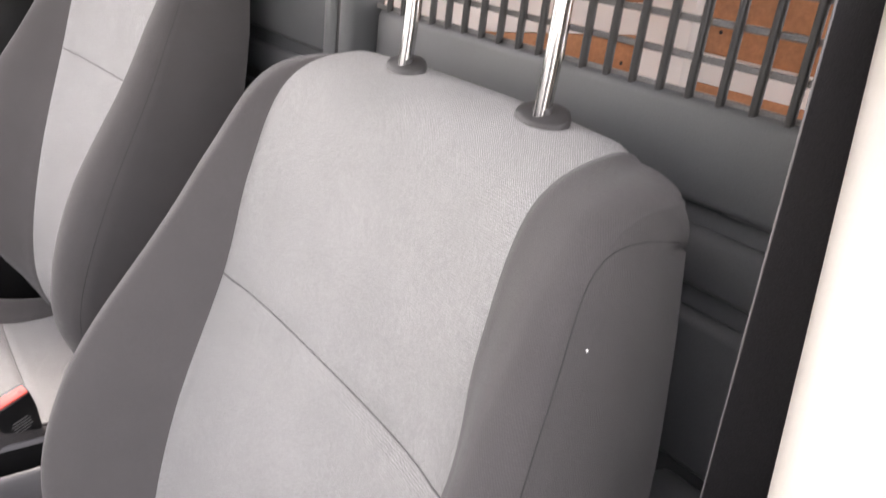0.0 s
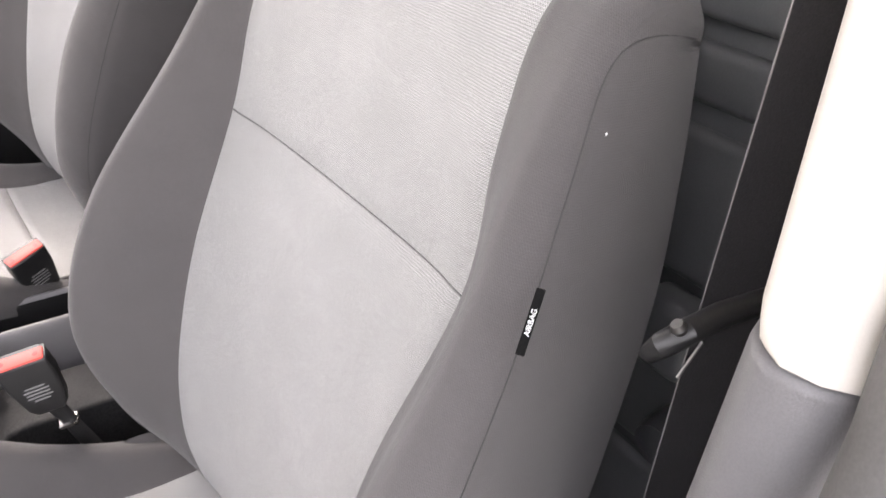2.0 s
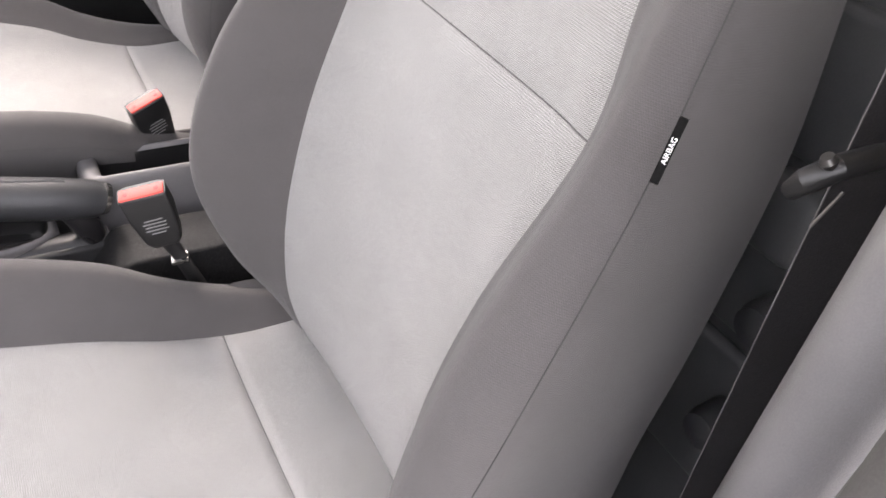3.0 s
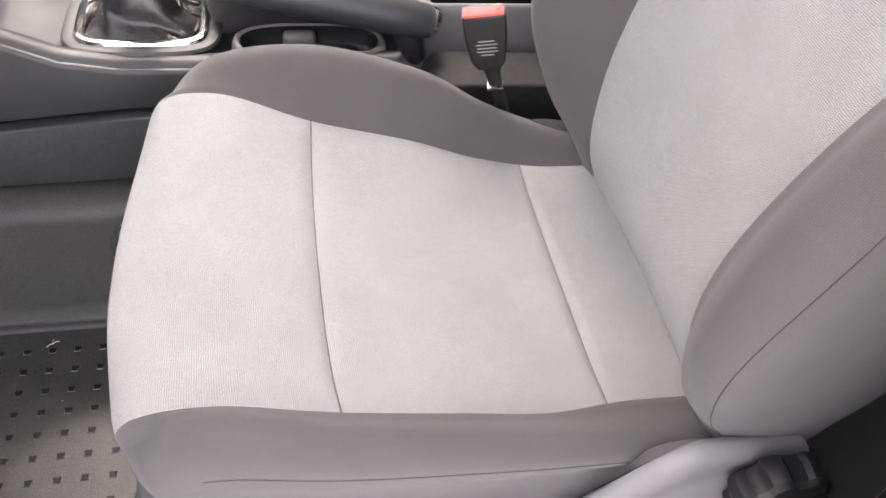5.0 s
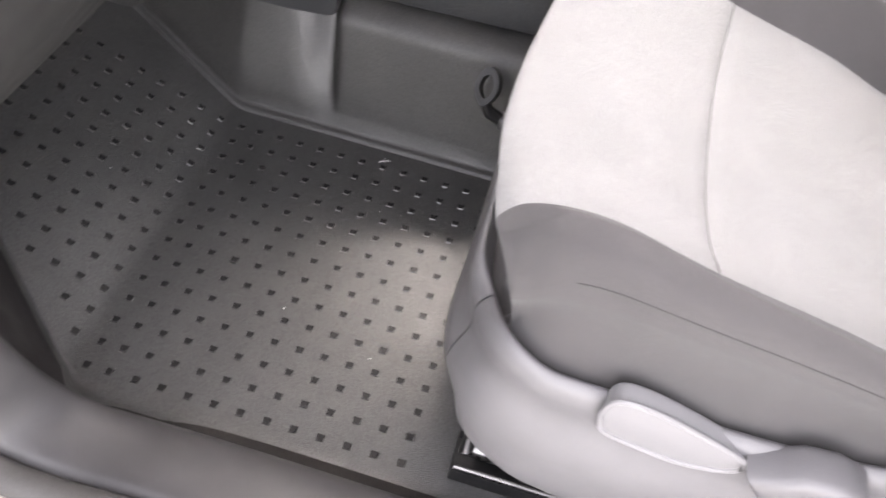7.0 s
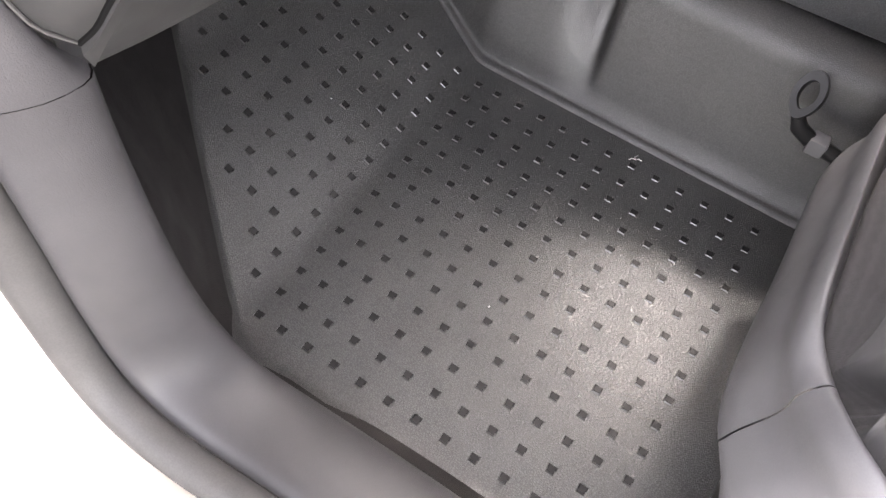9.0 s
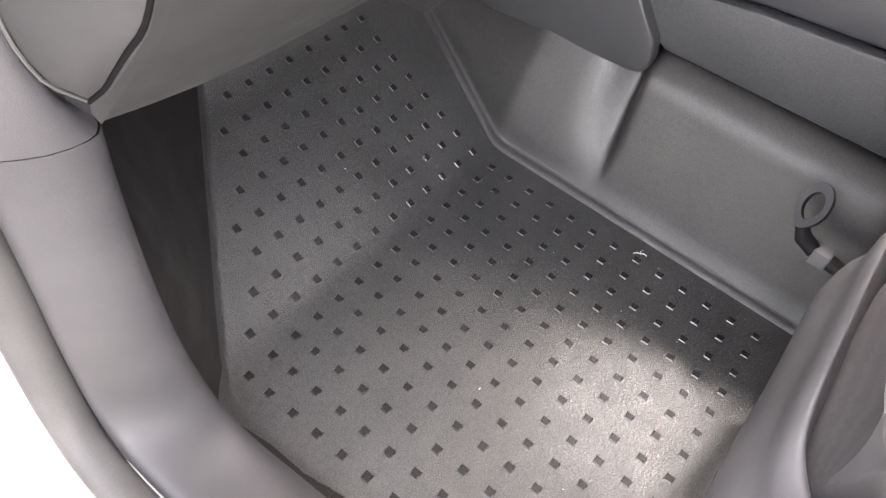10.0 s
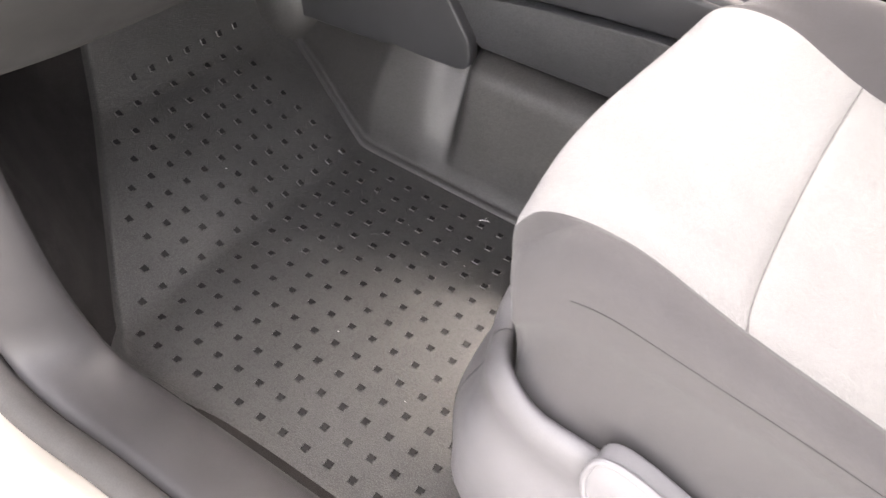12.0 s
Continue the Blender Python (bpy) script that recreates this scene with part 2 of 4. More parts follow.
def sheet(P, uv=None, bm=None, rows=None, cols=None):
    """A grid of points P[row][column] as faces, with UV; rows and cols: the stretch to take."""
    bm = bm or bmesh.new()
    lay = bm.loops.layers.uv.verify()
    P = np.asarray(P, float)
    r0, r1 = rows or (0, P.shape[0] - 1)
    c0, c1 = cols or (0, P.shape[1] - 1)
    vs = [[bm.verts.new(P[i, j]) for j in range(c0, c1 + 1)] for i in range(r0, r1 + 1)]
    for i in range(r1 - r0):
        for j in range(c1 - c0):
            f = bm.faces.new((vs[i][j], vs[i][j + 1], vs[i + 1][j + 1], vs[i + 1][j]))
            if uv is not None:
                for loop, (a, b) in zip(f.loops, ((i, j), (i, j + 1), (i + 1, j + 1), (i + 1, j))):
                    loop[lay].uv = uv[a + r0][b + c0]
    return bm


def curve_through(ctrl, n):
    """n rows along a smooth curve through the rows of ctrl, evenly by the length of its first three columns."""
    c = np.asarray(ctrl, float)
    c = np.vstack([2 * c[0] - c[1], c, 2 * c[-1] - c[-2]])
    out = []
    for i in range(1, len(c) - 2):
        for t in np.linspace(0, 1, 24, endpoint=False):
            p0, p1, p2, p3 = c[i - 1:i + 3]
            out.append(0.5 * (2 * p1 + (p2 - p0) * t + (2 * p0 - 5 * p1 + 4 * p2 - p3) * t * t + (3 * p1 - p0 - 3 * p2 + p3) * t ** 3))
    out.append(c[-2])
    out = np.array(out)
    s = np.r_[0, np.cumsum(np.linalg.norm(np.diff(out[:, :3], axis=0), axis=1))]
    g = np.linspace(0, s[-1], n)
    return np.array([np.interp(g, s, col) for col in out.T]).T


def box(lo, hi, bevel=0.0, seg=2, bm=None):
    fresh = bmesh.new()
    lo, hi = Vector(lo), Vector(hi)
    bmesh.ops.create_cube(fresh, size=1.0, matrix=Matrix.LocRotScale((lo + hi) / 2, None, hi - lo))
    if bevel:
        bmesh.ops.bevel(fresh, geom=fresh.edges[:], offset=bevel, segments=seg, profile=0.5, affect="EDGES")
    return merge(bm, fresh)


def merge(bm, other):
    if bm is None:
        return other
    me = bpy.data.meshes.new("join")
    other.to_mesh(me)
    other.free()
    bm.from_mesh(me)
    bpy.data.meshes.remove(me)
    return bm


def moved(bm, m):
    bmesh.ops.transform(bm, matrix=m, verts=bm.verts)
    return bm


def tube(points, radius, n=10, bm=None, flat=1.0, up=(0, 0, 1)):
    """A round (or flattened) bar along points; radius: one number or one per point."""
    fresh = bmesh.new()
    pts = [Vector(p) for p in points]
    rad = radius if isinstance(radius, (list, tuple)) else [radius] * len(pts)
    rings = []
    for i, p in enumerate(pts):
        d = (pts[min(i + 1, len(pts) - 1)] - pts[max(i - 1, 0)]).normalized()
        a = d.cross(Vector(up))
        a = a.normalized() if a.length > 1e-4 else Vector((1, 0, 0))
        b = a.cross(d).normalized()
        rings.append([fresh.verts.new(p + a * math.cos(k * 2 * math.pi / n) * rad[i] + b * math.sin(k * 2 * math.pi / n) * rad[i] * flat) for k in range(n)])
    for r, q in zip(rings, rings[1:]):
        for k in range(n):
            fresh.faces.new((r[k], r[(k + 1) % n], q[(k + 1) % n], q[k]))
    fresh.faces.new(rings[0][::-1])
    fresh.faces.new(rings[-1])
    return merge(bm, fresh)


def prism(outline, axis, lo, hi, bevel=0.0, seg=2, bm=None):
    """An outline in the plane across axis (x: y,z; y: x,z; z: x,y), pulled from lo to hi."""
    fresh = bmesh.new()
    put = {"x": lambda a, b, c: (c, a, b), "y": lambda a, b, c: (a, c, b), "z": lambda a, b, c: (a, b, c)}[axis]
    low = [fresh.verts.new(put(a, b, lo)) for a, b in outline]
    high = [fresh.verts.new(put(a, b, hi)) for a, b in outline]
    k = len(outline)
    caps = [fresh.faces.new(low[::-1]), fresh.faces.new(high)]
    for i in range(k):
        fresh.faces.new((low[i], low[(i + 1) % k], high[(i + 1) % k], high[i]))
    bmesh.ops.recalc_face_normals(fresh, faces=fresh.faces)
    if bevel:
        edges = [e for f in caps for e in f.edges]
        bmesh.ops.bevel(fresh, geom=edges, offset=bevel, segments=seg, profile=0.5, affect="EDGES")
    return merge(bm, fresh)


def lathe(profile, centre, axis, n=32, bm=None, wobble=None):
    """Turns a profile of (radius, height) round an axis through centre."""
    fresh = bmesh.new()
    rings = []
    rot = Vector((0, 0, 1)).rotation_difference(Vector(axis)).to_matrix()
    for r, h in profile:
        rings.append([fresh.verts.new(Vector(centre) + rot @ Vector((math.cos(k * 2 * math.pi / n) * r * (wobble(k / n) if wobble else 1), math.sin(k * 2 * math.pi / n) * r * (wobble(k / n) if wobble else 1), h))) for k in range(n)])
    for r, q in zip(rings, rings[1:]):
        for k in range(n):
            fresh.faces.new((r[k], r[(k + 1) % n], q[(k + 1) % n], q[k]))
    fresh.faces.new(rings[0][::-1])
    fresh.faces.new(rings[-1])
    bmesh.ops.recalc_face_normals(fresh, faces=fresh.faces)
    return merge(bm, fresh)


# ---- seats ----
HALF = [(0, a) for a in np.linspace(0, 1, 15)] + [(1, a) for a in np.linspace(0, 1, 15)[1:]] + [(2, a) for a in np.linspace(0, 1, 13)[1:]] + [(3, a) for a in np.linspace(0, 1, 7)[1:]]
MID = len(HALF) - 1
EDGE = 14


def along(table, n):
    """n rows on a smooth curve through the rows of a table, at even steps from row to row."""
    c = np.asarray(table, float)
    c = np.vstack([2 * c[0] - c[1], c, 2 * c[-1] - c[-2]])
    out = []
    for u in np.linspace(0, len(table) - 1, n):
        i = min(int(u), len(table) - 2)
        t, (p0, p1, p2, p3) = u - i, c[i:i + 4]
        out.append(0.5 * (2 * p1 + (p2 - p0) * t + (2 * p0 - 5 * p1 + 4 * p2 - p3) * t * t + (3 * p1 - p0 - 3 * p2 + p3) * t ** 3))
    return np.array(out)


def seat_skin(line, edge, flank, n, seams, stitch, flat, sweep=(0.0, 0.0), tuck=0.02):
    """A cushion's skin over its middle line, with a light insert, two bolsters and their flanks. seams: the rows of its cross seams."""
    c, e, f = along(line, n), along(edge, n), along(flank, n)
    tang = np.gradient(c[:, :2], axis=0)
    tang /= np.linalg.norm(tang, axis=1)[:, None]
    s = np.r_[0, np.cumsum(np.linalg.norm(np.diff(c[:, :2], axis=0), axis=1))]
    P, UV = [], []
    for i in range(n):
        x, z, de, dc, do = c[i]
        nx, nz = -tang[i, 1], tang[i, 0]
        groove = sum(0.006 * math.exp(-((s[i] - s[q]) / 0.0045) ** 2) for q in seams)
        sq = 0.66 if flat else 1.0
        sides = []
        for sign in (-1, 1):
            we, wc, wo = e[i, 0] + sign * de, e[i, 2] + sign * dc, f[i, 0] + sign * do
            ho, hc, hf = e[i, 1], e[i, 3], f[i, 1]
            hc = ho + (hc - ho) * (0.55 if flat and sign < 0 and hc > ho else 1.0)
            half = []
            for zone, a in HALF:
                if zone == 0:
                    y, off = we * a, ho * a ** 2.4 - groove * (1 - a ** 8) - 0.003 * math.exp(-((1 - a) * we / 0.004) ** 2)
                elif zone == 1:
                    y = we + (wc - we) * a
                    off = ho + (hc - ho) * (0.35 * a + 0.65 * math.sin(a * math.pi / 2) ** 2) - 0.003 * math.exp(-(a * max(0.01, wc - we) / 0.004) ** 2)
                elif zone == 2:
                    th = a * math.pi / 2
                    dent = 0.0008 * math.exp(-((a - stitch) / 0.05) ** 2)
                    y = wc + (wo - wc) * math.sin(th) ** sq - dent * math.sin(th)
                    off = hc - (hc - hf) * (1 - max(0.0, math.cos(th)) ** sq) - dent * math.cos(th)
                elif flat:
                    y, off = wo - tuck * a, hf - f[i, 2] * a
                else:
                    sx, sz = x + nx * hf, z + nz * hf
                    puff = 0.005 * math.sin(math.pi * a)
                    half.append((sx + (f[i, 2] - sx) * a, sign * (wo + (f[i, 3] + sign * do - wo) * a + puff), sz + (min(sz, 1.020) - sz) * a))
                    continue
                px, pz = x + nx * off, z + nz * off
                px += sweep[sign > 0] * min(1.0, max(0.0, (0.43 - px) / 0.15)) * min(1.0, abs(y) / 0.22) ** 2.2
                half.append((px, sign * y, pz))
            sides.append(half)
        row = sides[0][:0:-1] + sides[1]
        P.append(row)
        arc = np.r_[0, np.cumsum(np.linalg.norm(np.diff(np.array(row), axis=0), axis=1))]
        UV.append([(u - arc[len(arc) // 2], s[i]) for u in arc])
    return np.array(P), np.array(UV)


# the middle line of the backrest: x, z, and how far its edges, crests and flanks lie off the middle
BACK_LINE = [
    (0.848, 0.394, -0.001, -0.002, -0.013),
    (0.832, 0.446, 0.007, 0.001, -0.004),
    (0.828, 0.510, 0.016, 0.004, 0.006),
    (0.838, 0.596, 0.022, 0.006, 0.011),
    (0.864, 0.716, 0.019, 0.005, 0.008),
    (0.906, 0.857, 0.005, 0.000, 0.005),
    (0.926, 0.952, 0.009, -0.001, 0.005),
    (0.951, 1.031, 0.011, -0.002, 0.004),
    (0.995, 1.065, 0.006, -0.001, -0.006),
    (1.035, 1.062, 0.003, 0.001, -0.010),
    (1.057, 1.010, 0.001, 0.003, -0.010),
]
# half width and height of the insert's edge, then of the bolster's crest
BACK_EDGE = [
    (0.162, 0.006, 0.190, 0.010),
    (0.159, 0.011, 0.202, 0.022),
    (0.153, 0.016, 0.222, 0.062),
    (0.156, 0.019, 0.240, 0.102),
    (0.163, 0.018, 0.235, 0.101),
    (0.170, 0.015, 0.220, 0.066),
    (0.164, 0.013, 0.202, 0.037),
    (0.159, 0.008, 0.187, 0.014),
    (0.157, -0.001, 0.171, -0.007),
    (0.149, -0.006, 0.155, -0.011),
    (0.117, -0.007, 0.124, -0.009),
]
# half width and height of the flank, then x and half width of its rear edge
BACK_SIDE = [
    (0.217, -0.011, 0.929, 0.220),
    (0.235, 0.003, 0.939, 0.234),
    (0.260, 0.043, 0.959, 0.249),
    (0.279, 0.066, 0.962, 0.256),
    (0.277, 0.053, 0.972, 0.256),
    (0.252, 0.031, 0.993, 0.245),
    (0.231, 0.011, 1.011, 0.226),
    (0.211, -0.001, 1.017, 0.210),
    (0.200, -0.019, 1.023, 0.196),
    (0.181, -0.028, 1.024, 0.172),
    (0.146, -0.022, 1.022, 0.132),
]
# the cushion in the same way, from its front edge rearwards; its flank ends in a depth
CUSHION_LINE = [
    (0.342, 0.318, 0.016, 0.014, 0.015),
    (0.298, 0.388, 0.018, 0.018, 0.019),
    (0.269, 0.437, 0.029, 0.032, 0.032),
    (0.299, 0.451, 0.027, 0.034, 0.032),
    (0.368, 0.459, 0.021, 0.030, 0.027),
    (0.473, 0.442, 0.009, 0.015, 0.018),
    (0.591, 0.426, 0.005, 0.008, 0.012),
    (0.679, 0.409, 0.009, 0.010, 0.012),
    (0.765, 0.404, 0.013, 0.007, 0.011),
    (0.846, 0.402, 0.010, 0.005, 0.007),
    (0.920, 0.401, 0.009, 0.006, 0.007),
]
CUSHION_EDGE = [
    (0.149, 0.043, 0.177, -0.013),
    (0.168, -0.015, 0.195, -0.013),
    (0.195, -0.016, 0.213, -0.016),
    (0.209, 0.034, 0.224, 0.010),
    (0.208, 0.043, 0.236, 0.063),
    (0.198, 0.035, 0.246, 0.094),
    (0.193, 0.025, 0.240, 0.086),
    (0.188, 0.011, 0.229, 0.062),
    (0.179, 0.001, 0.222, 0.035),
    (0.178, 0.004, 0.215, 0.019),
    (0.172, 0.007, 0.213, 0.014),
]
CUSHION_SIDE = [
    (0.186, -0.048, 0.055),
    (0.208, -0.054, 0.060),
    (0.238, -0.066, 0.080),
    (0.253, -0.046, 0.100),
    (0.268, 0.003, 0.125),
    (0.276, 0.035, 0.140),
    (0.269, 0.035, 0.130),
    (0.257, 0.020, 0.110),
    (0.247, -0.001, 0.090),
    (0.242, -0.016, 0.080),
    (0.242, -0.025, 0.080),
]


def panels(P, UV, breaks, seat_part, cloth_label):
    """The light insert in panels between the breaks, and the two dark side bolsters."""
    a, b = MID - EDGE, MID + EDGE
    for r0, r1 in zip(breaks, breaks[1:]):
        part("insert_panel", sheet(P, UV, rows=(r0, r1), cols=(a, b)), CLOTH, seat_part, cloth_label, 80)
    for c0, c1 in ((0, a), (b, P.shape[1] - 1)):
        part("side_bolster", sheet(P, UV, cols=(c0, c1)), SIDE_CLOTH, seat_part, "plain dark grey cloth", 80)


# side outline of the headrest, which leans forward: x, z from its lower front edge round by the rear
HEAD = [(0.902, 1.190), (0.922, 1.178), (0.960, 1.170), (1.004, 1.172), (1.032, 1.188), (1.048, 1.212), (1.046, 1.236), (1.026, 1.266), (0.982, 1.304), (0.936, 1.345), (0.905, 1.366), (0.872, 1.372), (0.850, 1.356), (0.845, 1.320), (0.858, 1.268), (0.880, 1.222), (0.902, 1.190)]


def headrest(parent, down=0.0, turn=0.0):
    """A soft block with rounded corners that leans forward, on two bright posts."""
    ring = curve_through([(x, z, 0.0) for x, z in HEAD], 64)[:, :2]
    mid = ring.mean(0)
    rows = []
    for y, k in [(-0.1385, 0.04), (-0.1375, 0.4), (-0.134, 0.70), (-0.128, 0.84), (-0.118, 0.93), (-0.104, 0.975)] + [(v, 1.0) for v in np.linspace(-0.085, 0.085, 9)] + [(0.104, 0.975), (0.118, 0.93), (0.128, 0.84), (0.134, 0.70), (0.1375, 0.4), (0.1385, 0.04)]:
        bow = 0.010 * (1 - (y / 0.14) ** 2)
        rows.append([(mid[0] + (x - mid[0]) * k - (bow if x < mid[0] else 0.0) - turn * y, y - 0.010, mid[1] + (z - mid[1]) * (0.35 + 0.65 * k if k > 0.5 else k * 1.15) - down) for x, z in ring])
    bm = sheet(rows, [[(0.009 * j, p[1]) if abs(p[1] + 0.010) < 0.125 else (p[0], p[2]) for j, p in enumerate(r)] for r in rows])
    bmesh.ops.remove_doubles(bm, verts=bm.verts, dist=1e-5)
    bmesh.ops.holes_fill(bm, edges=[e for e in bm.edges if e.is_boundary], sides=0)
    bmesh.ops.recalc_face_normals(bm, faces=bm.faces)
    pad = part("headrest", bm, HEAD_CLOTH, parent, "dark grey cloth headrest", 60)
    for side in (1, -1):
        row = rows[5 if side < 0 else -6]
        line = [tuple(np.array(p) + np.array((-0.0004, 0.0004 * side, 0))) for p in row[-14:] + row[:5]]
        part("headrest_seam", tube(line, 0.0006, 5), HEAD_CLOTH, pad)
    for y in (0.070, -0.0895):
        x = 1.003 - turn * y
        post = part("headrest_post", tube([(x - 0.004, y, 1.03), (x + 0.001, y, 1.10), (x + 0.004, y, 1.215 - down)], 0.0058, 16), CHROME, parent, "bright chrome post")
        bm = lathe([(0.022, -0.006), (0.0235, 0.0), (0.0225, 0.003), (0.018, 0.0045), (0.0085, 0.005), (0.008, 0.008), (0.0062, 0.008)], (x, y, 1.068), (-0.28, 0, 1), 28)
        moved(bm, Matrix.Translation((x, y, 0)) @ Matrix.Diagonal((0.52, 1.0, 1.0, 1)) @ Matrix.Translation((-x, -y, 0)))
        part("collar", bm, COLLAR, post, "dark grey plastic collar")


def stitch_line(P, first, last, rows, parent, sign, thick=0.0005):
    """A line of thread that follows the side seam of a skin, and turns back near the top of a backrest."""
    pts = []
    for i in range(*rows):
        top = P[i, MID, 2]
        bend = min(1.0, max(0.0, (top - 1.016) / 0.04)) if top > 0.6 else 0.0
        zone_a = first + (last - first) * (i - rows[0]) / (rows[1] - rows[0])
        c = MID + sign * (28 + zone_a * 12 + bend ** 1.3 * (17.5 - zone_a * 12))
        k = int(math.floor(c))
        p = P[i, k] + (P[i, min(k + 1, P.shape[1] - 1)] - P[i, k]) * (c - k)
        pts.append(p + 0.0006 * (p - P[i, MID]) / np.linalg.norm(p - P[i, MID]))
    pts = np.array(pts)
    for _ in range(3):
        pts[1:-1] = (pts[:-2] + pts[1:-1] * 2 + pts[2:]) / 4
    part("side_seam", tube([tuple(p) for p in pts], thick, 5), STITCH, parent)


def cross_seam(P, i, parent):
    """The dark stitched line between two panels of the insert."""
    part("panel_seam", tube([tuple(p) for p in P[i, MID - EDGE:MID + EDGE + 1]], 0.0009, 6), SEAM, parent, "dark stitched seam")


TOP = [
    # x, y, z of the upper rim; x, y, z of the lower rim
    (0.300, 0.205, 0.300, 0.276, 0.225, 0.140),
    (0.283, 0.140, 0.318, 0.266, 0.150, 0.150),
    (0.282, 0.000, 0.325, 0.266, 0.000, 0.160),
    (0.287, -0.110, 0.325, 0.265, -0.115, 0.172),
    (0.306, -0.155, 0.322, 0.272, -0.174, 0.178),
    (0.322, -0.205, 0.347, 0.297, -0.229, 0.180),
    (0.338, -0.230, 0.358, 0.326, -0.262, 0.176),
    (0.358, -0.242, 0.356, 0.362, -0.277, 0.165),
    (0.382, -0.248, 0.353, 0.390, -0.282, 0.155),
    (0.450, -0.250, 0.353, 0.450, -0.284, 0.140),
    (0.550, -0.250, 0.348, 0.550, -0.285, 0.105),
    (0.640, -0.250, 0.355, 0.640, -0.285, 0.105),
    (0.685, -0.250, 0.369, 0.695, -0.284, 0.115),
    (0.728, -0.250, 0.414, 0.760, -0.283, 0.140),
    (0.758, -0.250, 0.447, 0.800, -0.282, 0.160),
    (0.800, -0.244, 0.457, 0.850, -0.277, 0.180),
    (0.900, -0.236, 0.436, 0.930, -0.278, 0.220),
]


def tucked(C):
    """The cushion's flanks and its front edge drawn down inside the rim of the cover."""
    near = curve_through(TOP, 240)[:, :3]
    near = near[near[:, 1] < 0.0]
    rim = np.vstack([near[::-1], near * np.array((1.0, -1.0, 1.0))])

    def rest(p):
        q = rim[np.argmin((rim[:, 0] - p[0]) ** 2 + (rim[:, 1] - p[1]) ** 2)]
        into = np.array((0.60 - q[0], -0.8 * q[1], 0.0))
        deep = min(1.0, max(0.0, (0.40 - q[0]) / 0.08))
        return q + (0.006 + 0.005 * deep) * into / np.linalg.norm(into) - np.array((0, 0, 0.016 + 0.014 * deep))

    C = C.copy()
    last = C.shape[1] - 1
    for row in C:
        for end, step in ((6, -1), (last - 6, 1)):
            start, goal = row[end].copy(), rest(row[end])
            for k in range(1, 7):
                a = k / 6
                row[end + step * k] = start + (goal - start) * a + np.array((0, (-0.013 if start[1] > 0 else 0.013) * math.sin(math.pi * a), 0))
    C[0] = [rest(p) for p in C[0]]
    for _ in range(12):
        soft = (C[:-2, 1:-1] + C[2:, 1:-1] + C[1:-1, :-2] + C[1:-1, 2:]) / 4
        for j in list(range(1, 18)) + list(range(last - 17, last)):
            C[1:34, j] = soft[0:33, j - 1]
    return C


def seat(y, label, lift):
    top = thing("seat", (0.050 if lift else 0.0, y, lift), label, "car seat", "front seats")
    n, i_seam = 111, 55
    P, UV = seat_skin(BACK_LINE, BACK_EDGE, BACK_SIDE, n, [i_seam], 0.75, False)
    if lift:
        P, UV = P[:, ::-1] * np.array((1.0, -1.0, 1.0)), UV[:, ::-1]
        P[..., 0] -= 0.09 * P[..., 1]
    mid_cols = np.arange(MID - EDGE, MID + EDGE + 1)
    for i in range(n - 2, 1, -1):
        k = (0.3 * math.exp(-((i - i_seam) / 18) ** 2) * (1 - ((mid_cols - MID) / EDGE) ** 2))[:, None]
        P[i, mid_cols] = P[i, mid_cols] * (1 - k) + P[i - 1, mid_cols] * k
    back = part("backrest", prism([(0.90, 0.40), (0.99, 0.45), (1.01, 0.70), (1.03, 0.95), (1.02, 0.98), (0.97, 0.95), (0.90, 0.72)], "y", -0.13, 0.13, 0.01), SIDE_CLOTH, top, "upright cloth backrest")
    panels(P, UV, [0, i_seam, n - 1], back, "light grey woven mesh cloth")
    cross_seam(P, i_seam, back)
    for sign in (-1, 1):
        stitch_line(P, 0.75, 0.75, (8, max(i for i in range(n) if P[i, MID, 2] < 1.057 and i < 92)), back, sign)
    n, i1, i2 = 121, 60, 93
    C, CUV = seat_skin(CUSHION_LINE, CUSHION_EDGE, CUSHION_SIDE, n, [i1, i2], 0.89, True, (0.027, 0.014), 0.055 if lift else 0.036)
    if lift:
        C, CUV = C[:, ::-1] * np.array((1.0, -1.0, 1.0)), CUV[:, ::-1]
        C[..., 2] -= 0.032
    else:
        C = tucked(C)
    base = part("cushion", box((0.37, -0.18, 0.20), (0.88, 0.18, 0.34), 0.02), BLACK, top, "cushion on its frame")
    i0 = min(i for i in range(n) if C[i, MID, 2] > 0.400)
    panels(C, CUV, [i0, i1, i2, n - 1], base, "light grey woven mesh cloth")
    part("front_panel", sheet(C, CUV, rows=(0, i0), cols=(MID - EDGE, MID + EDGE)), SIDE_CLOTH, base, "plain dark grey cloth", 80)
    cross_seam(C, i1, base)
    cross_seam(C, i2, base)
    for sign in (-1, 1):
        stitch_line(C, 0.89, 0.89, (46, 112), base, sign, 0.0003)
    headrest(top, 0.05 if lift else 0.0, 0.09 if lift else 0.0)
    if lift:
        part("side_skirt", box((0.36, -0.206, 0.10), (0.98, -0.199, 0.40), 0.003), SIDE_CLOTH, base)
    return top, back, base


# the cover's section: a raised lip, a shallow groove under it, then a swelling side
LIP = [(o, d) for o, d, _ in curve_through([(0.0, 0.0, 0), (0.13, -0.02, 0), (0.30, 0.01, 0), (0.43, 0.07, 0), (0.50, 0.17, 0), (0.47, 0.27, 0), (0.46, 0.38, 0), (0.53, 0.50, 0), (0.70, 0.64, 0), (0.88, 0.80, 0), (1.0, 1.0, 0)], 24)]


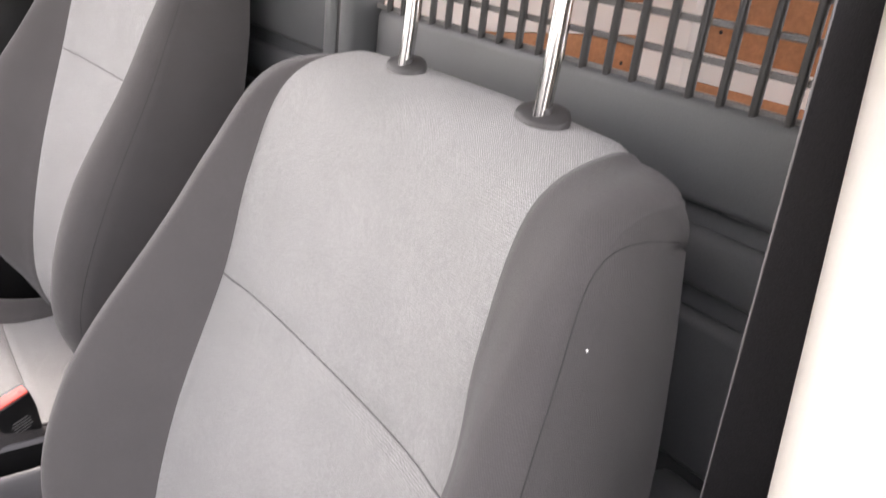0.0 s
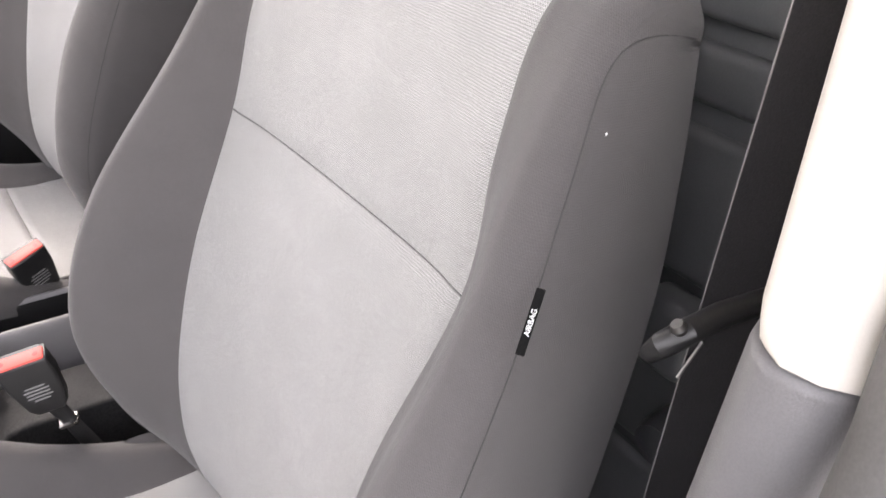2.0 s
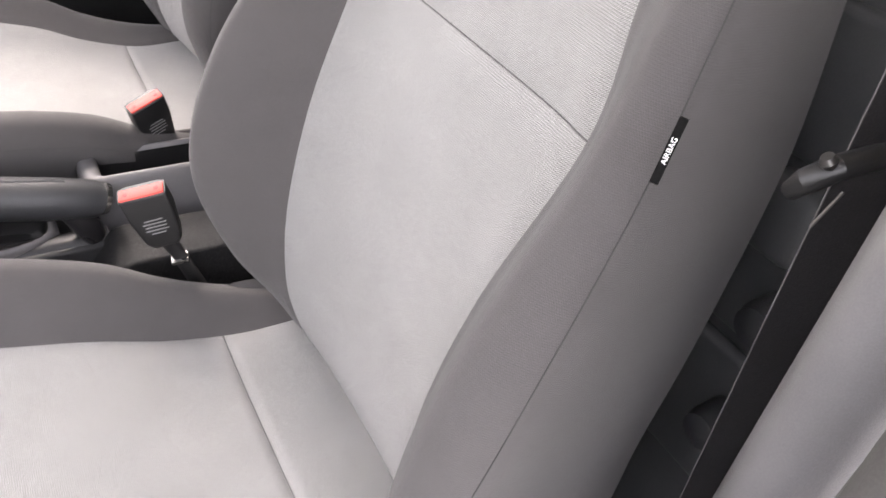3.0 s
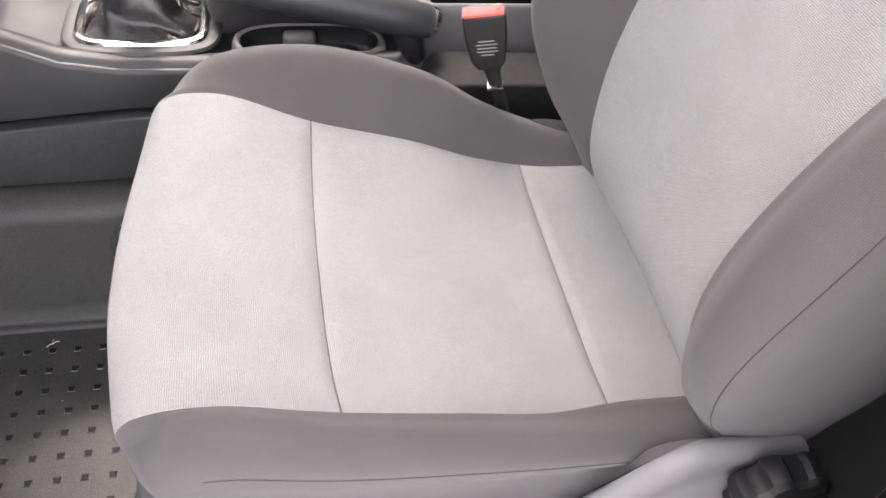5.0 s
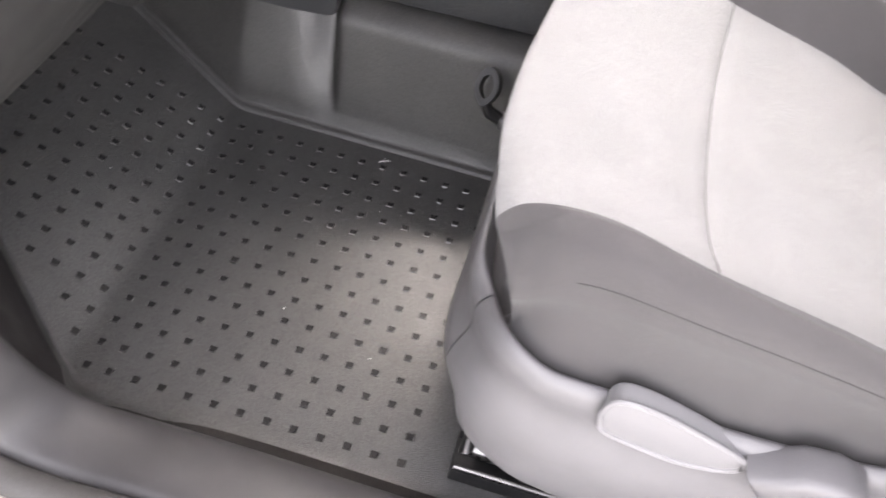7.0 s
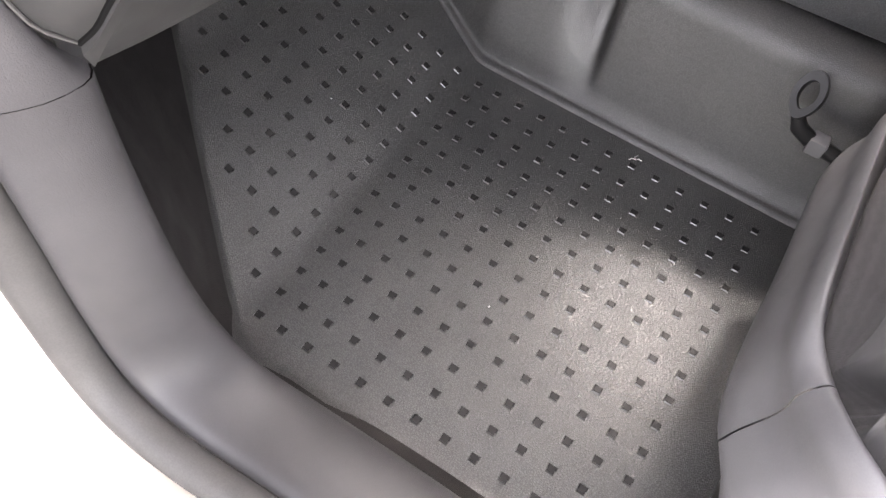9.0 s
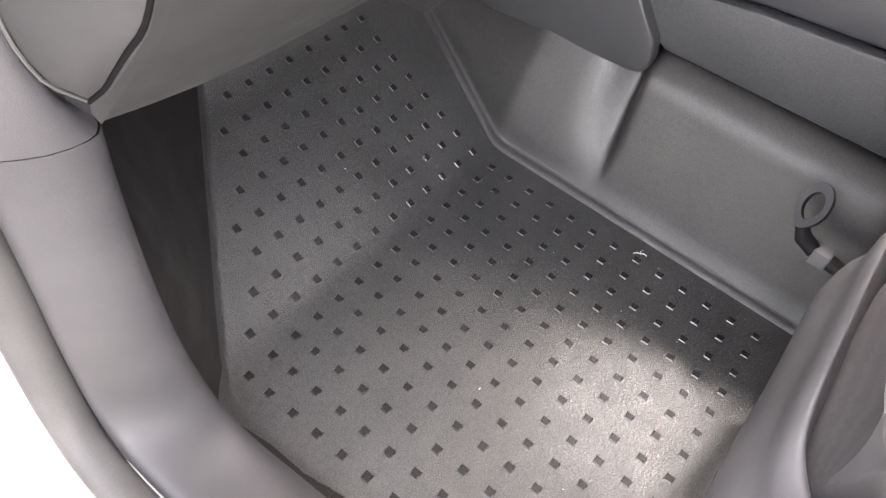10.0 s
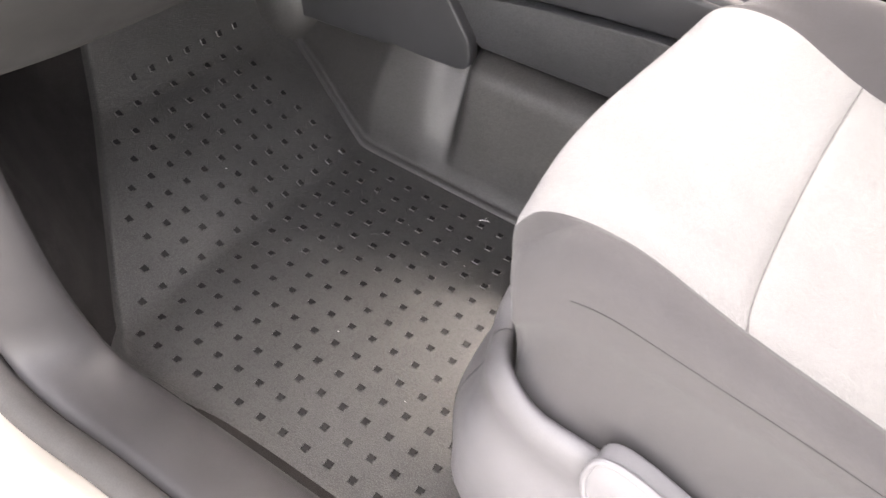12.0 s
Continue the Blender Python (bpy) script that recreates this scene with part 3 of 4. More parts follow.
def seat_cover(parent):
    c = curve_through(TOP, 90)
    rows = []
    for x, y, z, x2, y2, z2 in c:
        ring = [(x + 0.004 + max(0, 0.36 - x) * 0.2, y * 0.97, z - 0.045), (x + 0.002, y * 0.99, z - 0.004)]
        drop = min(0.115, (z - z2) * 0.72)
        for o, d in LIP:
            ring.append((x + (x2 - x) * o, y + (y2 - y) * o, z - drop * d))
        zl = ring[-1][2]
        under = 0.045 * min(1.0, max(0.0, (y + 0.22) / 0.08))
        ring += [(x2 + under * a, y2, zl + (z2 - zl) * a) for a in (0.35, 0.7)]
        ring += [(x2 + under + (x - x2) * 0.3, y2 + (y - y2) * 0.35, z2)]
        rows.append(ring)

    def trimmed(rs):
        gap = np.array(rs[1]) - np.array(rs[0])
        return [[tuple(p) for p in np.array(rs[0]) + gap * min(0.5, 0.0018 / np.linalg.norm(gap[8]))]] + rs[1:]

    split = int(np.argmin(abs(c[:, 1] + 0.165) + (c[:, 0] > 0.35)))
    part("front_cover", sheet(rows[:split + 1]), COVER, parent, "grey plastic front apron", 60)
    side = part("side_cover", sheet(trimmed(rows[split:])), COVER, parent, "grey grained plastic side cover", 60)
    # the long pull for the height
    out = curve_through([(0.428, -0.28, 0.344), (0.431, -0.28, 0.368), (0.444, -0.28, 0.377), (0.472, -0.28, 0.373), (0.510, -0.28, 0.360), (0.549, -0.28, 0.343), (0.562, -0.28, 0.331), (0.550, -0.28, 0.313), (0.509, -0.28, 0.303), (0.460, -0.28, 0.311), (0.436, -0.28, 0.320), (0.428, -0.28, 0.344)], 52)[:-1]
    lev = part("height_lever", prism([(x, z) for x, _, z in out], "y", -0.273, -0.250, 0.004, 3), LEVER, parent, "grey plastic height lever")
    mid = out.mean(0)
    rim = [tuple((p - mid) * 1.01 + mid + np.array((0, 0.008, 0))) for p in out]
    part("lever_rim", tube(rim + rim[:2], 0.0030, 8), LEVER, lev)
    hub = prism([(0.585, 0.352), (0.600, 0.366), (0.630, 0.370), (0.655, 0.360), (0.668, 0.338), (0.664, 0.290), (0.640, 0.262), (0.612, 0.262), (0.600, 0.290), (0.570, 0.325), (0.560, 0.340)], "y", -0.294, -0.25, 0.010, 3)
    part("lever_hub", hub, COVER, parent, "rounded grey lever hub")
    part("cover_slot", box((0.562, -0.2440, 0.3300), (0.605, -0.236, 0.3345)), BLACK, side)
    knob = lathe([(0.030, -0.012), (0.043, -0.010), (0.046, 0.0), (0.044, 0.016), (0.038, 0.021), (0.012, 0.021)], (0.872, -0.276, 0.412), (0, -1, 0), 72, wobble=lambda q: 1 + 0.075 * (1 if math.sin(q * 2 * math.pi * 7) > 0 else -1) * min(1, abs(math.sin(q * 2 * math.pi * 7)) * 2.2))
    part("recliner_knob", knob, BLACK, parent, "scalloped black recliner knob", 30)


def airbag_tag(parent):
    """A small black cloth flag, sewn into the seam, with white letters."""
    top_, low_ = Vector((0.868, -0.2490, 0.930)), Vector((0.851, -0.2572, 0.896))
    along = (low_ - top_).normalized()
    wide = along.cross(Vector((-0.62, -0.78, 0.1))).normalized()
    out = wide.cross(along).normalized()
    if out.x > 0:
        out, wide = -out, -wide
    m = Matrix((along, wide, out)).transposed().to_4x4()
    m.translation = (top_ + low_) / 2 + out * 0.0065
    if m.determinant() < 0:
        m = m @ Matrix.Diagonal((1, -1, 1, 1))
    flag = part("airbag_tag", moved(box((-0.0175, -0.0024, -0.0006), (0.0175, 0.0024, 0.0006), 0.0004), m), TAG, parent, "black cloth tag with white letters")
    cu = bpy.data.curves.new("letters", "FONT")
    cu.body, cu.size, cu.extrude, cu.align_x, cu.align_y = "AIRBAG", 0.0041, 0.00012, "CENTER", "CENTER"
    tmp = new("letters", cu)
    bpy.context.view_layer.update()
    me = bpy.data.meshes.new_from_object(tmp.evaluated_get(bpy.context.evaluated_depsgraph_get()))
    bpy.data.objects.remove(tmp)
    bm = bmesh.new()
    bm.from_mesh(me)
    bpy.data.meshes.remove(me)
    moved(bm, m @ Matrix.Translation((0, 0, 0.0009)) @ pose(0, 0, 0, 0, 0, 180))
    part("letters", bm, WHITE_INK, flag, "", 0)


def seat_rail(parent):
    rail = part("seat_rail", prism([(-0.232, 0.004), (-0.168, 0.004), (-0.168, 0.034), (-0.178, 0.034), (-0.178, 0.012), (-0.222, 0.012), (-0.222, 0.034), (-0.232, 0.034)], "x", 0.318, 0.90, 0.002), BLACK, parent, "black steel floor rail")
    part("slide", tube([(0.335, -0.200, 0.045), (0.60, -0.200, 0.047), (0.88, -0.200, 0.047)], 0.013, 14), STEEL, rail, "bare steel slide")
    part("rail_lip", tube([(0.322, -0.228, 0.036), (0.6, -0.228, 0.036), (0.88, -0.228, 0.036)], 0.0035, 8), STEEL, rail)
    part("end_bar", tube([(0.332, -0.215, 0.05), (0.332, -0.14, 0.075), (0.35, -0.10, 0.085)], 0.009, 10), STEEL, rail)
    part("lift_bracket", box((0.40, -0.215, 0.05), (0.46, -0.185, 0.25), 0.004), BLACK, rail)
    part("lift_bracket", box((0.76, -0.215, 0.05), (0.82, -0.185, 0.28), 0.004), BLACK, rail)


front_seat, back_, base_ = seat(0.0, "passenger seat in dark cloth with light grey mesh panels", 0.0)
seat_cover(front_seat)
airbag_tag(back_)
seat_rail(front_seat)
part("lint", moved(box((-0.0008, -0.0005, -0.0005), (0.0008, 0.0005, 0.0005), 0.0003), pose(0.908, -0.2385, 0.999, 0, 50, 20)), WHITE_INK, back_)
part("dark_mark", moved(box((-0.0016, -0.001, -0.0006), (0.0016, 0.001, 0.0006), 0.0004), pose(0.492, -0.012, 0.4305, 0, 8, 20)), SEAM, base_)
part("hinge_cover", box((0.79, 0.245, 0.30), (0.93, 0.275, 0.41), 0.012, 3), COVER, front_seat)
driver_seat = seat(0.788, "driver seat in dark cloth with pale grey panels, raised", 0.060)[0]
part("seat_frame", box((0.34, -0.20, -0.08), (0.86, 0.20, 0.22), 0.02), BLACK, driver_seat)

# ---- floor covering ----
CREASE, CREASE2, SLOPE, SLOPE2 = -0.205, -0.465, 0.46, 2.0


def floor_z(x):
    a = np.logaddexp(0, (CREASE - x) / 0.008) * 0.008 * SLOPE
    return a + np.logaddexp(0, (CREASE2 - x) / 0.008) * 0.008 * (SLOPE2 - SLOPE)


def edge_y(x):
    return 0.303 + max(0.0, CREASE - x) * 0.33


def foot_y(x):
    """The outer edge of the mat, which the wheel arch pushes inwards ahead of the crease."""
    return -0.246 + 0.80 * float(np.logaddexp(0, (-0.19 - x) / 0.012)) * 0.012


xs = np.r_[np.linspace(-0.60, -0.15, 70), np.linspace(-0.14, 0.31, 30), np.linspace(0.33, 1.12, 12)]
rows = []
for x in xs:
    e, w, z = edge_y(x), foot_y(x), float(floor_z(x))
    up = min(1.0, max(0.0, (x + 0.20) / 0.05))
    low, high = 0.014 + 0.036 * up, 0.014 + 0.026 * up
    rim = [(x, w - low * a, z + high * a ** 2.2) for a in np.linspace(1.0, 0.125, 8)]
    rows.append(rim + [(x, y, z) for y in np.linspace(w, e - 0.006, 17)])
floor = structure("floor_mat", sheet(rows), RUBBER, "black grained rubber floor mat with square studs", "floor mat", 60)

# the bead along the tunnel and the moulded tunnel side
rows = []
for x in np.r_[np.linspace(-0.62, -0.13, 45), np.linspace(-0.126, 0.03, 60), np.linspace(0.04, 1.12, 60)]:
    e, z0 = edge_y(x), float(floor_z(x))
    prof = [(e - 0.010, z0 + 0.0002), (e - 0.0085, z0 + 0.0038), (e - 0.005, z0 + 0.0064), (e - 0.001, z0 + 0.0072), (e + 0.003, z0 + 0.0082), (e + 0.0055, z0 + 0.0125)]
    rise = max(0.02, 0.190 - z0 - 0.018)
    for a in np.linspace(0.06, 1, 16):
        bend = -0.034 - 0.018 * a
        aft = 1 / (1 + math.exp(-(x - bend) / 0.0035))
        slot = (1 - aft) * math.exp(-((x - bend) / 0.040) ** 2) * min(1.0, 0.12 + a)
        prof.append((e + 0.006 + (1 - aft) * 0.062 * a ** 1.4 + aft * (0.005 + 0.038 * a) + 0.036 * slot, z0 + 0.018 + rise * a))
    y, zl = prof[-1]
    aft = 1 / (1 + math.exp(-(x + 0.052) / 0.007))
    for out, up in ((0.004, 0.008), (0.010, 0.014), (0.019, 0.020), (0.031, 0.026), (0.047, 0.032), (0.075, 0.038)):
        prof.append((y + out * (0.4 + 0.6 * aft), zl + up * (0.3 + 0.7 * aft)))
    rows.append([(x, y, z) for y, z in prof])
structure("tunnel_cover", sheet(rows), TUNNEL, "moulded black rubber covering of the transmission tunnel", "floor covering", 70)

bm = bmesh.new()
bmesh.ops.create_uvsphere(bm, u_segments=32, v_segments=20, radius=1.0)
moved(bm, pose(-0.462, 0.402, 0.150, 0, 24, 12) @ Matrix.Diagonal((0.085, 0.064, 0.100, 1)))
structure("tunnel_corner", bm, TUNNEL, "rounded black rubber corner where the tunnel meets the toe board", "floor covering", 70)

# the covering runs up the wheel-arch side, below the dashboard
rows = []
for x in np.linspace(-0.60, -0.158, 70):
    flare = 0.42 + 0.58 * min(1.0, max(0.0, (-0.17 - x) / 0.06))
    up = min(1.0, max(0.0, (x + 0.20) / 0.05))
    w, z = foot_y(x) - 0.0138 - 0.036 * up, float(floor_z(x)) + 0.0135 + 0.026 * up
    rows.append([(x - 0.02 * a, w - max(0.03, w + 0.348) * a ** flare, z + 0.50 * a) for a in np.linspace(0, 1, 24)])
structure("kick_panel", sheet(rows), KICK, "black rubber covering on the footwell side", "floor covering", 70)

# ---- sill and door opening ----
INNER = [(-0.163, -0.333, 0.448), (-0.158, -0.335, 0.390), (-0.150, -0.335, 0.310), (-0.143, -0.327, 0.215), (-0.136, -0.312, 0.138), (-0.098, -0.297, 0.078), (-0.02, -0.288, 0.056), (0.10, -0.285, 0.052), (0.35, -0.285, 0.052), (0.65, -0.285, 0.055), (0.80, -0.300, 0.075), (0.86, -0.335, 0.20), (0.872, -0.350, 0.40)]
OUTER = [(-0.190, -0.403, 0.447), (-0.191, -0.403, 0.390), (-0.192, -0.402, 0.320), (-0.184, -0.402, 0.220), (-0.160, -0.400, 0.142), (-0.090, -0.395, 0.108), (0.00, -0.390, 0.103), (0.12, -0.390, 0.100), (0.35, -0.390, 0.100), (0.62, -0.392, 0.103), (0.74, -0.400, 0.13), (0.80, -0.420, 0.24), (0.815, -0.425, 0.40)]
a_, b_ = curve_through(INNER, 110), curve_through(OUTER, 110)


def normals(a, b):
    d = np.gradient((a + b) / 2, axis=0)
    n = np.cross(d, b - a)
    n /= np.linalg.norm(n, axis=1)[:, None]
    return n * np.sign((n @ np.array((0.3, 0.5, 1.0))))[:, None]


def down_inside(p):
    """From the sill's inner lip down to the mat, or ahead into the footwell side."""
    k = min(1.0, max(0.0, (p[2] - 0.052) / 0.03)) if p[0] < 0.5 else 0.0
    return (p[0] - 0.012 - 0.060 * k, p[1] + 0.032 * (1 - k) - 0.010 * k, max(-0.005, p[2] - 0.075 * (1 - k) - 0.01 * k))


strip = []
for p, q, n in zip(a_, b_, normals(a_, b_)):
    row = [down_inside(p)]
    for t, l in zip((0.0, 0.02, 0.06, 0.14, 0.28, 0.46, 0.64, 0.80, 0.91, 0.97, 1.0), (-0.014, -0.005, 0.001, 0.005, 0.008, 0.009, 0.007, 0.004, 0.001, -0.003, -0.010)):
        row.append(tuple(p + (q - p) * t + n * l))
    strip.append(row)
# dark strip in place of the thin shadow where the sill meets the mat
structure("sill_flank", sheet([r[:2] for r in strip]), FELT, "dark strip for the shade below the sill trim", "carpet", 70)
structure("sill_trim", sheet([r[1:] for r in strip]), TRIM, "grey grained plastic trim along the door sill", "sill trim", 70)
seal_rows, paint_rows = [], []
for p, q, n in zip(a_, b_, normals(a_, b_)):
    w = (q - p) / np.linalg.norm(q - p)
    c = q + w * 0.020 - n * 0.016
    seal_rows.append([tuple(c + w * 0.020 * math.cos(u) + n * 0.015 * math.sin(u)) for u in np.linspace(-0.5, math.pi + 0.5, 12)])
    o = q + w * 0.030 - n * 0.030
    paint_rows.append([tuple(o - w * 0.03), tuple(o + w * 0.03 - n * 0.002), tuple(o + w * 0.075 - n * 0.008), tuple(o + w * 0.10 - n * 0.03), tuple(o + w * 0.11 - n * 0.10), tuple(o + w * 0.12 - n * 0.30)])
structure("door_seal", sheet(seal_rows), SEAL, "grey rubber seal round the door opening", "door seal", 70)
structure("body_sill", sheet(paint_rows), PAINT, "cream white painted metal of the door opening", "car body", 70)

# ---- pillar beside the seat, with its belt ----
SECTION = [(1.08, -0.352), (0.93, -0.352), (0.885, -0.355), (0.864, -0.361), (0.851, -0.369), (0.846, -0.378), (0.849, -0.392), (0.857, -0.403), (0.880, -0.414), (1.10, -0.42)]


def grown(points, by):
    c = np.array((0.97, -0.46))
    return [tuple(np.array(p) + (np.array(p) - c) / np.linalg.norm(np.array(p) - c) * by) for p in points]


rows = []
for k, z in enumerate([0.981, 0.981, 0.984, 0.990] + list(np.linspace(1.0, 1.32, 12)) + [1.5, 1.78]):
    rise = min(z, 1.32) - 0.985 + 0.35 * max(0.0, z - 1.32)
    ring = SECTION if k > 3 else grown(SECTION, (-0.02, -0.004, -0.001, 0.0)[k])
    wide = min(0.20, 0.75 * max(0.0, z - 1.0))
    rows.append([(x + 0.655 * rise, y + 0.385 * rise + 0.003 - wide * min(1.0, max(0.0, (-0.385 - y) / 0.025)), z) for x, y in ring])
bm = sheet(rows)
bmesh.ops.recalc_face_normals(bm, faces=bm.faces)
structure("pillar_upper_trim", bm, PILLAR, "pale upper trim of the door pillar", "pillar trim", 50)
structure("pillar_lower_trim", prism(grown(SECTION, 0.003), "z", 0.02, 0.980, 0.004, 2), LIT_POST_TRIM, "grey lower trim of the door pillar", "pillar trim", 50)

seal_line = [(0.838, -0.430, 0.10), (0.836, -0.430, 0.60), (0.838, -0.428, 0.90), (0.846, -0.425, 0.955), (0.862, -0.417, 1.0), (0.890, -0.402, 1.04), (1.05, -0.31, 1.30), (1.25, -0.20, 1.78)]
structure("pillar_seal", tube([tuple(p) for p in curve_through(seal_line, 40)], 0.017, 12), SEAL, "grey rubber seal along the door pillar", "door seal", 70)
belt = thing("seat_belt", (1.02, -0.27, 0.9), "dark seat belt webbing hanging beside the pillar", "seat belt")
zs = np.linspace(0.02, 1.212, 40)
rows = []
for z in zs:
    yi, yo = -0.268 + 0.030 * (z - 0.9), -0.298 + 0.075 * (z - 0.9)
    xi = 1.001 + 0.003 * math.sin(z * 5)
    rows.append([(xi - 1.02 + 0.036 * t, yi + (yo - yi) * t + 0.27 + 0.003 * math.sin(t * math.pi), z - 0.9) for t in np.linspace(0, 1, 7)])
bm = sheet(rows)
bmesh.ops.solidify(bm, geom=bm.faces[:], thickness=0.0014)
part("webbing", bm, BELT, belt, "", 60)
part("belt_edge", tube([(r[0][0] - 0.0006, r[0][1], r[0][2]) for r in rows], 0.0007, 5), mat("pale belt edge", (0.20, 0.19, 0.19), 0.7), belt)
guide = thing("belt_guide", (0.94, -0.318, 0.94), "black curved belt guide arm on the pillar", "belt guide")
part("arm", tube([(0.085, -0.030, -0.012), (0.04, -0.008, -0.006), (-0.02, -0.001, -0.004), (-0.044, 0.0, -0.005), (-0.052, 0.006, -0.014), (-0.050, 0.012, -0.024)], [0.0075, 0.007, 0.0065, 0.0065, 0.0065, 0.005], 12), BLACK, guide)
part("worn_tip", lathe([(0.003, -0.003), (0.0042, 0.0), (0.003, 0.003)], (-0.0515, 0.001, -0.0005), (-0.5, 0.3, 0.8), 12), STEEL, guide)
part("wire_end", tube([(-0.020, 0.010, -0.052), (-0.006, 0.010, -0.034)], 0.0010, 6), STEEL, guide)
adj = thing("belt_height_adjuster", (1.012, -0.274, 1.220), "pale rounded cover of the upper belt anchor", "belt anchor")
bm = bmesh.new()
bmesh.ops.create_uvsphere(bm, u_segments=28, v_segments=18, radius=1.0)
moved(bm, pose(0, 0, 0, 0, -16, 0) @ Matrix.Diagonal((0.021, 0.017, 0.047, 1)))
part("cover", bm, PILLAR, adj)
part("base_plate", lathe([(0.001, -0.004), (0.034, -0.004), (0.036, 0.0), (0.034, 0.003), (0.001, 0.003)], (0.018, 0.002, 0.0), (1, 0, 0), 28), PILLAR, adj)

# ---- partition with its wire cage ----
PX = 1.13
part_wall = thing("wall_partition", (PX, 0.36, 0.0), "grey panelled bulkhead with a black wire cage above", "bulkhead", "", "structure")
HOLES = 1.082
part("lower_panel", box((0.012, -0.86, 0.0), (0.03, 0.88, HOLES), 0.003), PART, part_wall)
for y0, y1 in ((-0.80, -0.045), (0.045, 0.80)):
    for z0, z1 in ((0.42, 0.60), (0.615, 0.775), (0.80, 0.928), (0.945, 0.992)):
        part("pressed_panel", box((-0.002, y0, z0), (0.016, y1, z1), 0.010, 3), PART, part_wall)
    part("upper_band", box((-0.004, y0, 1.008), (0.016, y1, HOLES), 0.008, 3), PART, part_wall)
for y in (-0.030, 0.006):
    part("centre_post", box((-0.030, y, 0.02), (0.02, y + 0.027, 1.75), 0.010, 3), PART, part_wall)
part("post_groove", box((-0.024, -0.004, 0.02), (0.0, 0.007, 1.75)), BLACK, part_wall)
for z in (0.70, 0.565):
    part("moulded_boss", moved(lathe([(0.030, -0.01), (0.029, 0.006), (0.024, 0.014), (0.010, 0.016)], (0, 0, 0), (-1, 0, 0), 24), Matrix.Translation((-0.040, -0.592, z - 0.012)) @ Matrix.Diagonal((1.6, 0.75, 0.75, 1))), CONSOLE, part_wall)
part("moulded_boss", moved(box((-0.02, -0.03, -0.035), (0.02, 0.03, 0.035), 0.012, 3), Matrix.Translation((-0.02, -0.555, 0.765))), PART, part_wall)

cage = thing("wire_cage", (PX + 0.001, 0.36, 1.08), "black coated wire mesh cage above the bulkhead", "wire mesh")
for y in np.arange(-0.411 - 16 * 0.0268, 0.86, 0.0268):
    if abs(y) > 0.04:
        part("upright_wire", tube([(0.001, y, 0.0), (0.001, y, 0.68)], 0.0036, 8), WIRE, cage, "", 60)
for z in np.arange(0.003, 0.68, 0.0257):
    for lo, hi in ((-0.85, -0.03), (0.03, 0.85)):
        part("cross_wire", box((0.0040, lo, z - 0.0026), (0.0075, hi, z + 0.0026), 0.0008, 1), GREY_WIRE, cage, "thin grey wire", 0)

# ---- cargo room behind the bulkhead ----
structure("cargo_floor", box((1.16, -0.55, -0.06), (2.98, 1.30, 0.0)), PLY, "brown plywood cargo floor", "floor")
structure("wall_cargo_far", box((1.16, 1.22, 0.0), (2.98, 1.26, 1.78)), VAN_WHITE, "white painted cargo side", "wall")
bm = box((1.16, -0.55, 0.0), (1.42, -0.51, 1.78))
box((2.30, -0.55, 0.0), (2.98, -0.51, 1.78), 0, 2, bm)
box((1.42, -0.55, 1.62), (2.30, -0.51, 1.78), 0, 2, bm)
structure("wall_cargo_near", bm, VAN_WHITE, "white painted cargo side with its sliding door open", "wall", 0)
structure("wall_rear", box((2.96, -0.55, 0.0), (3.00, 1.30, 1.78)), VAN_WHITE, "white painted rear doors", "wall")
lining = thing("plywood_lining", (2.0, 1.2, 0.0), "brown plywood lining panels screwed to the cargo sides", "plywood lining")


def ply_panel(lo, hi):
    p = part("ply_panel", box(lo, hi, 0.004), PLY, lining)
    for a in (0.08, 0.92):
        for c in (0.1, 0.5, 0.9):
            x = lo[0] + (hi[0] - lo[0]) * (a if hi[0] - lo[0] > 0.1 else 0)
            y = lo[1] + (hi[1] - lo[1]) * (a if hi[1] - lo[1] > 0.1 else 0)
            part("screw", lathe([(0.007, -0.002), (0.007, 0.001), (0.003, 0.002)], (x, y, lo[2] + (hi[2] - lo[2]) * c), (0, -1, 0) if hi[0] - lo[0] > 0.1 else (-1, 0, 0), 10), BLACK, p)


for lo, hi in (((-0.80, -0.002, 0.05), (-0.12, 0.012, 0.92)), ((0.02, -0.002, 0.05), (0.66, 0.012, 0.92)), ((-0.80, -0.002, 1.02), (-0.12, 0.012, 1.70)), ((0.02, -0.002, 1.02), (0.66, 0.012, 1.70)),
               ((0.945, -1.70, 0.10), (0.955, -0.90, 0.78)), ((0.945, -0.78, 0.10), (0.955, -0.05, 0.78)), ((0.945, -1.70, 0.88), (0.955, -0.90, 1.60)), ((0.945, -0.78, 0.88), (0.955, -0.05, 1.60))):
    ply_panel(lo, hi)

# ---- centre console ----
console = thing("centre_console", (0.2, 0.42, 0.0), "dark grained plastic centre console between the seats", "console")


def plate(points, thick, bevel, bm=None):
    """A side plate: outline of (x, z) standing across y, with a rounded rim."""
    return prism(points, "y", -thick, 0.0, bevel, 3, bm)


def at_console(bm, y):
    return moved(bm, Matrix.Translation((-0.2, y - 0.42, 0)))


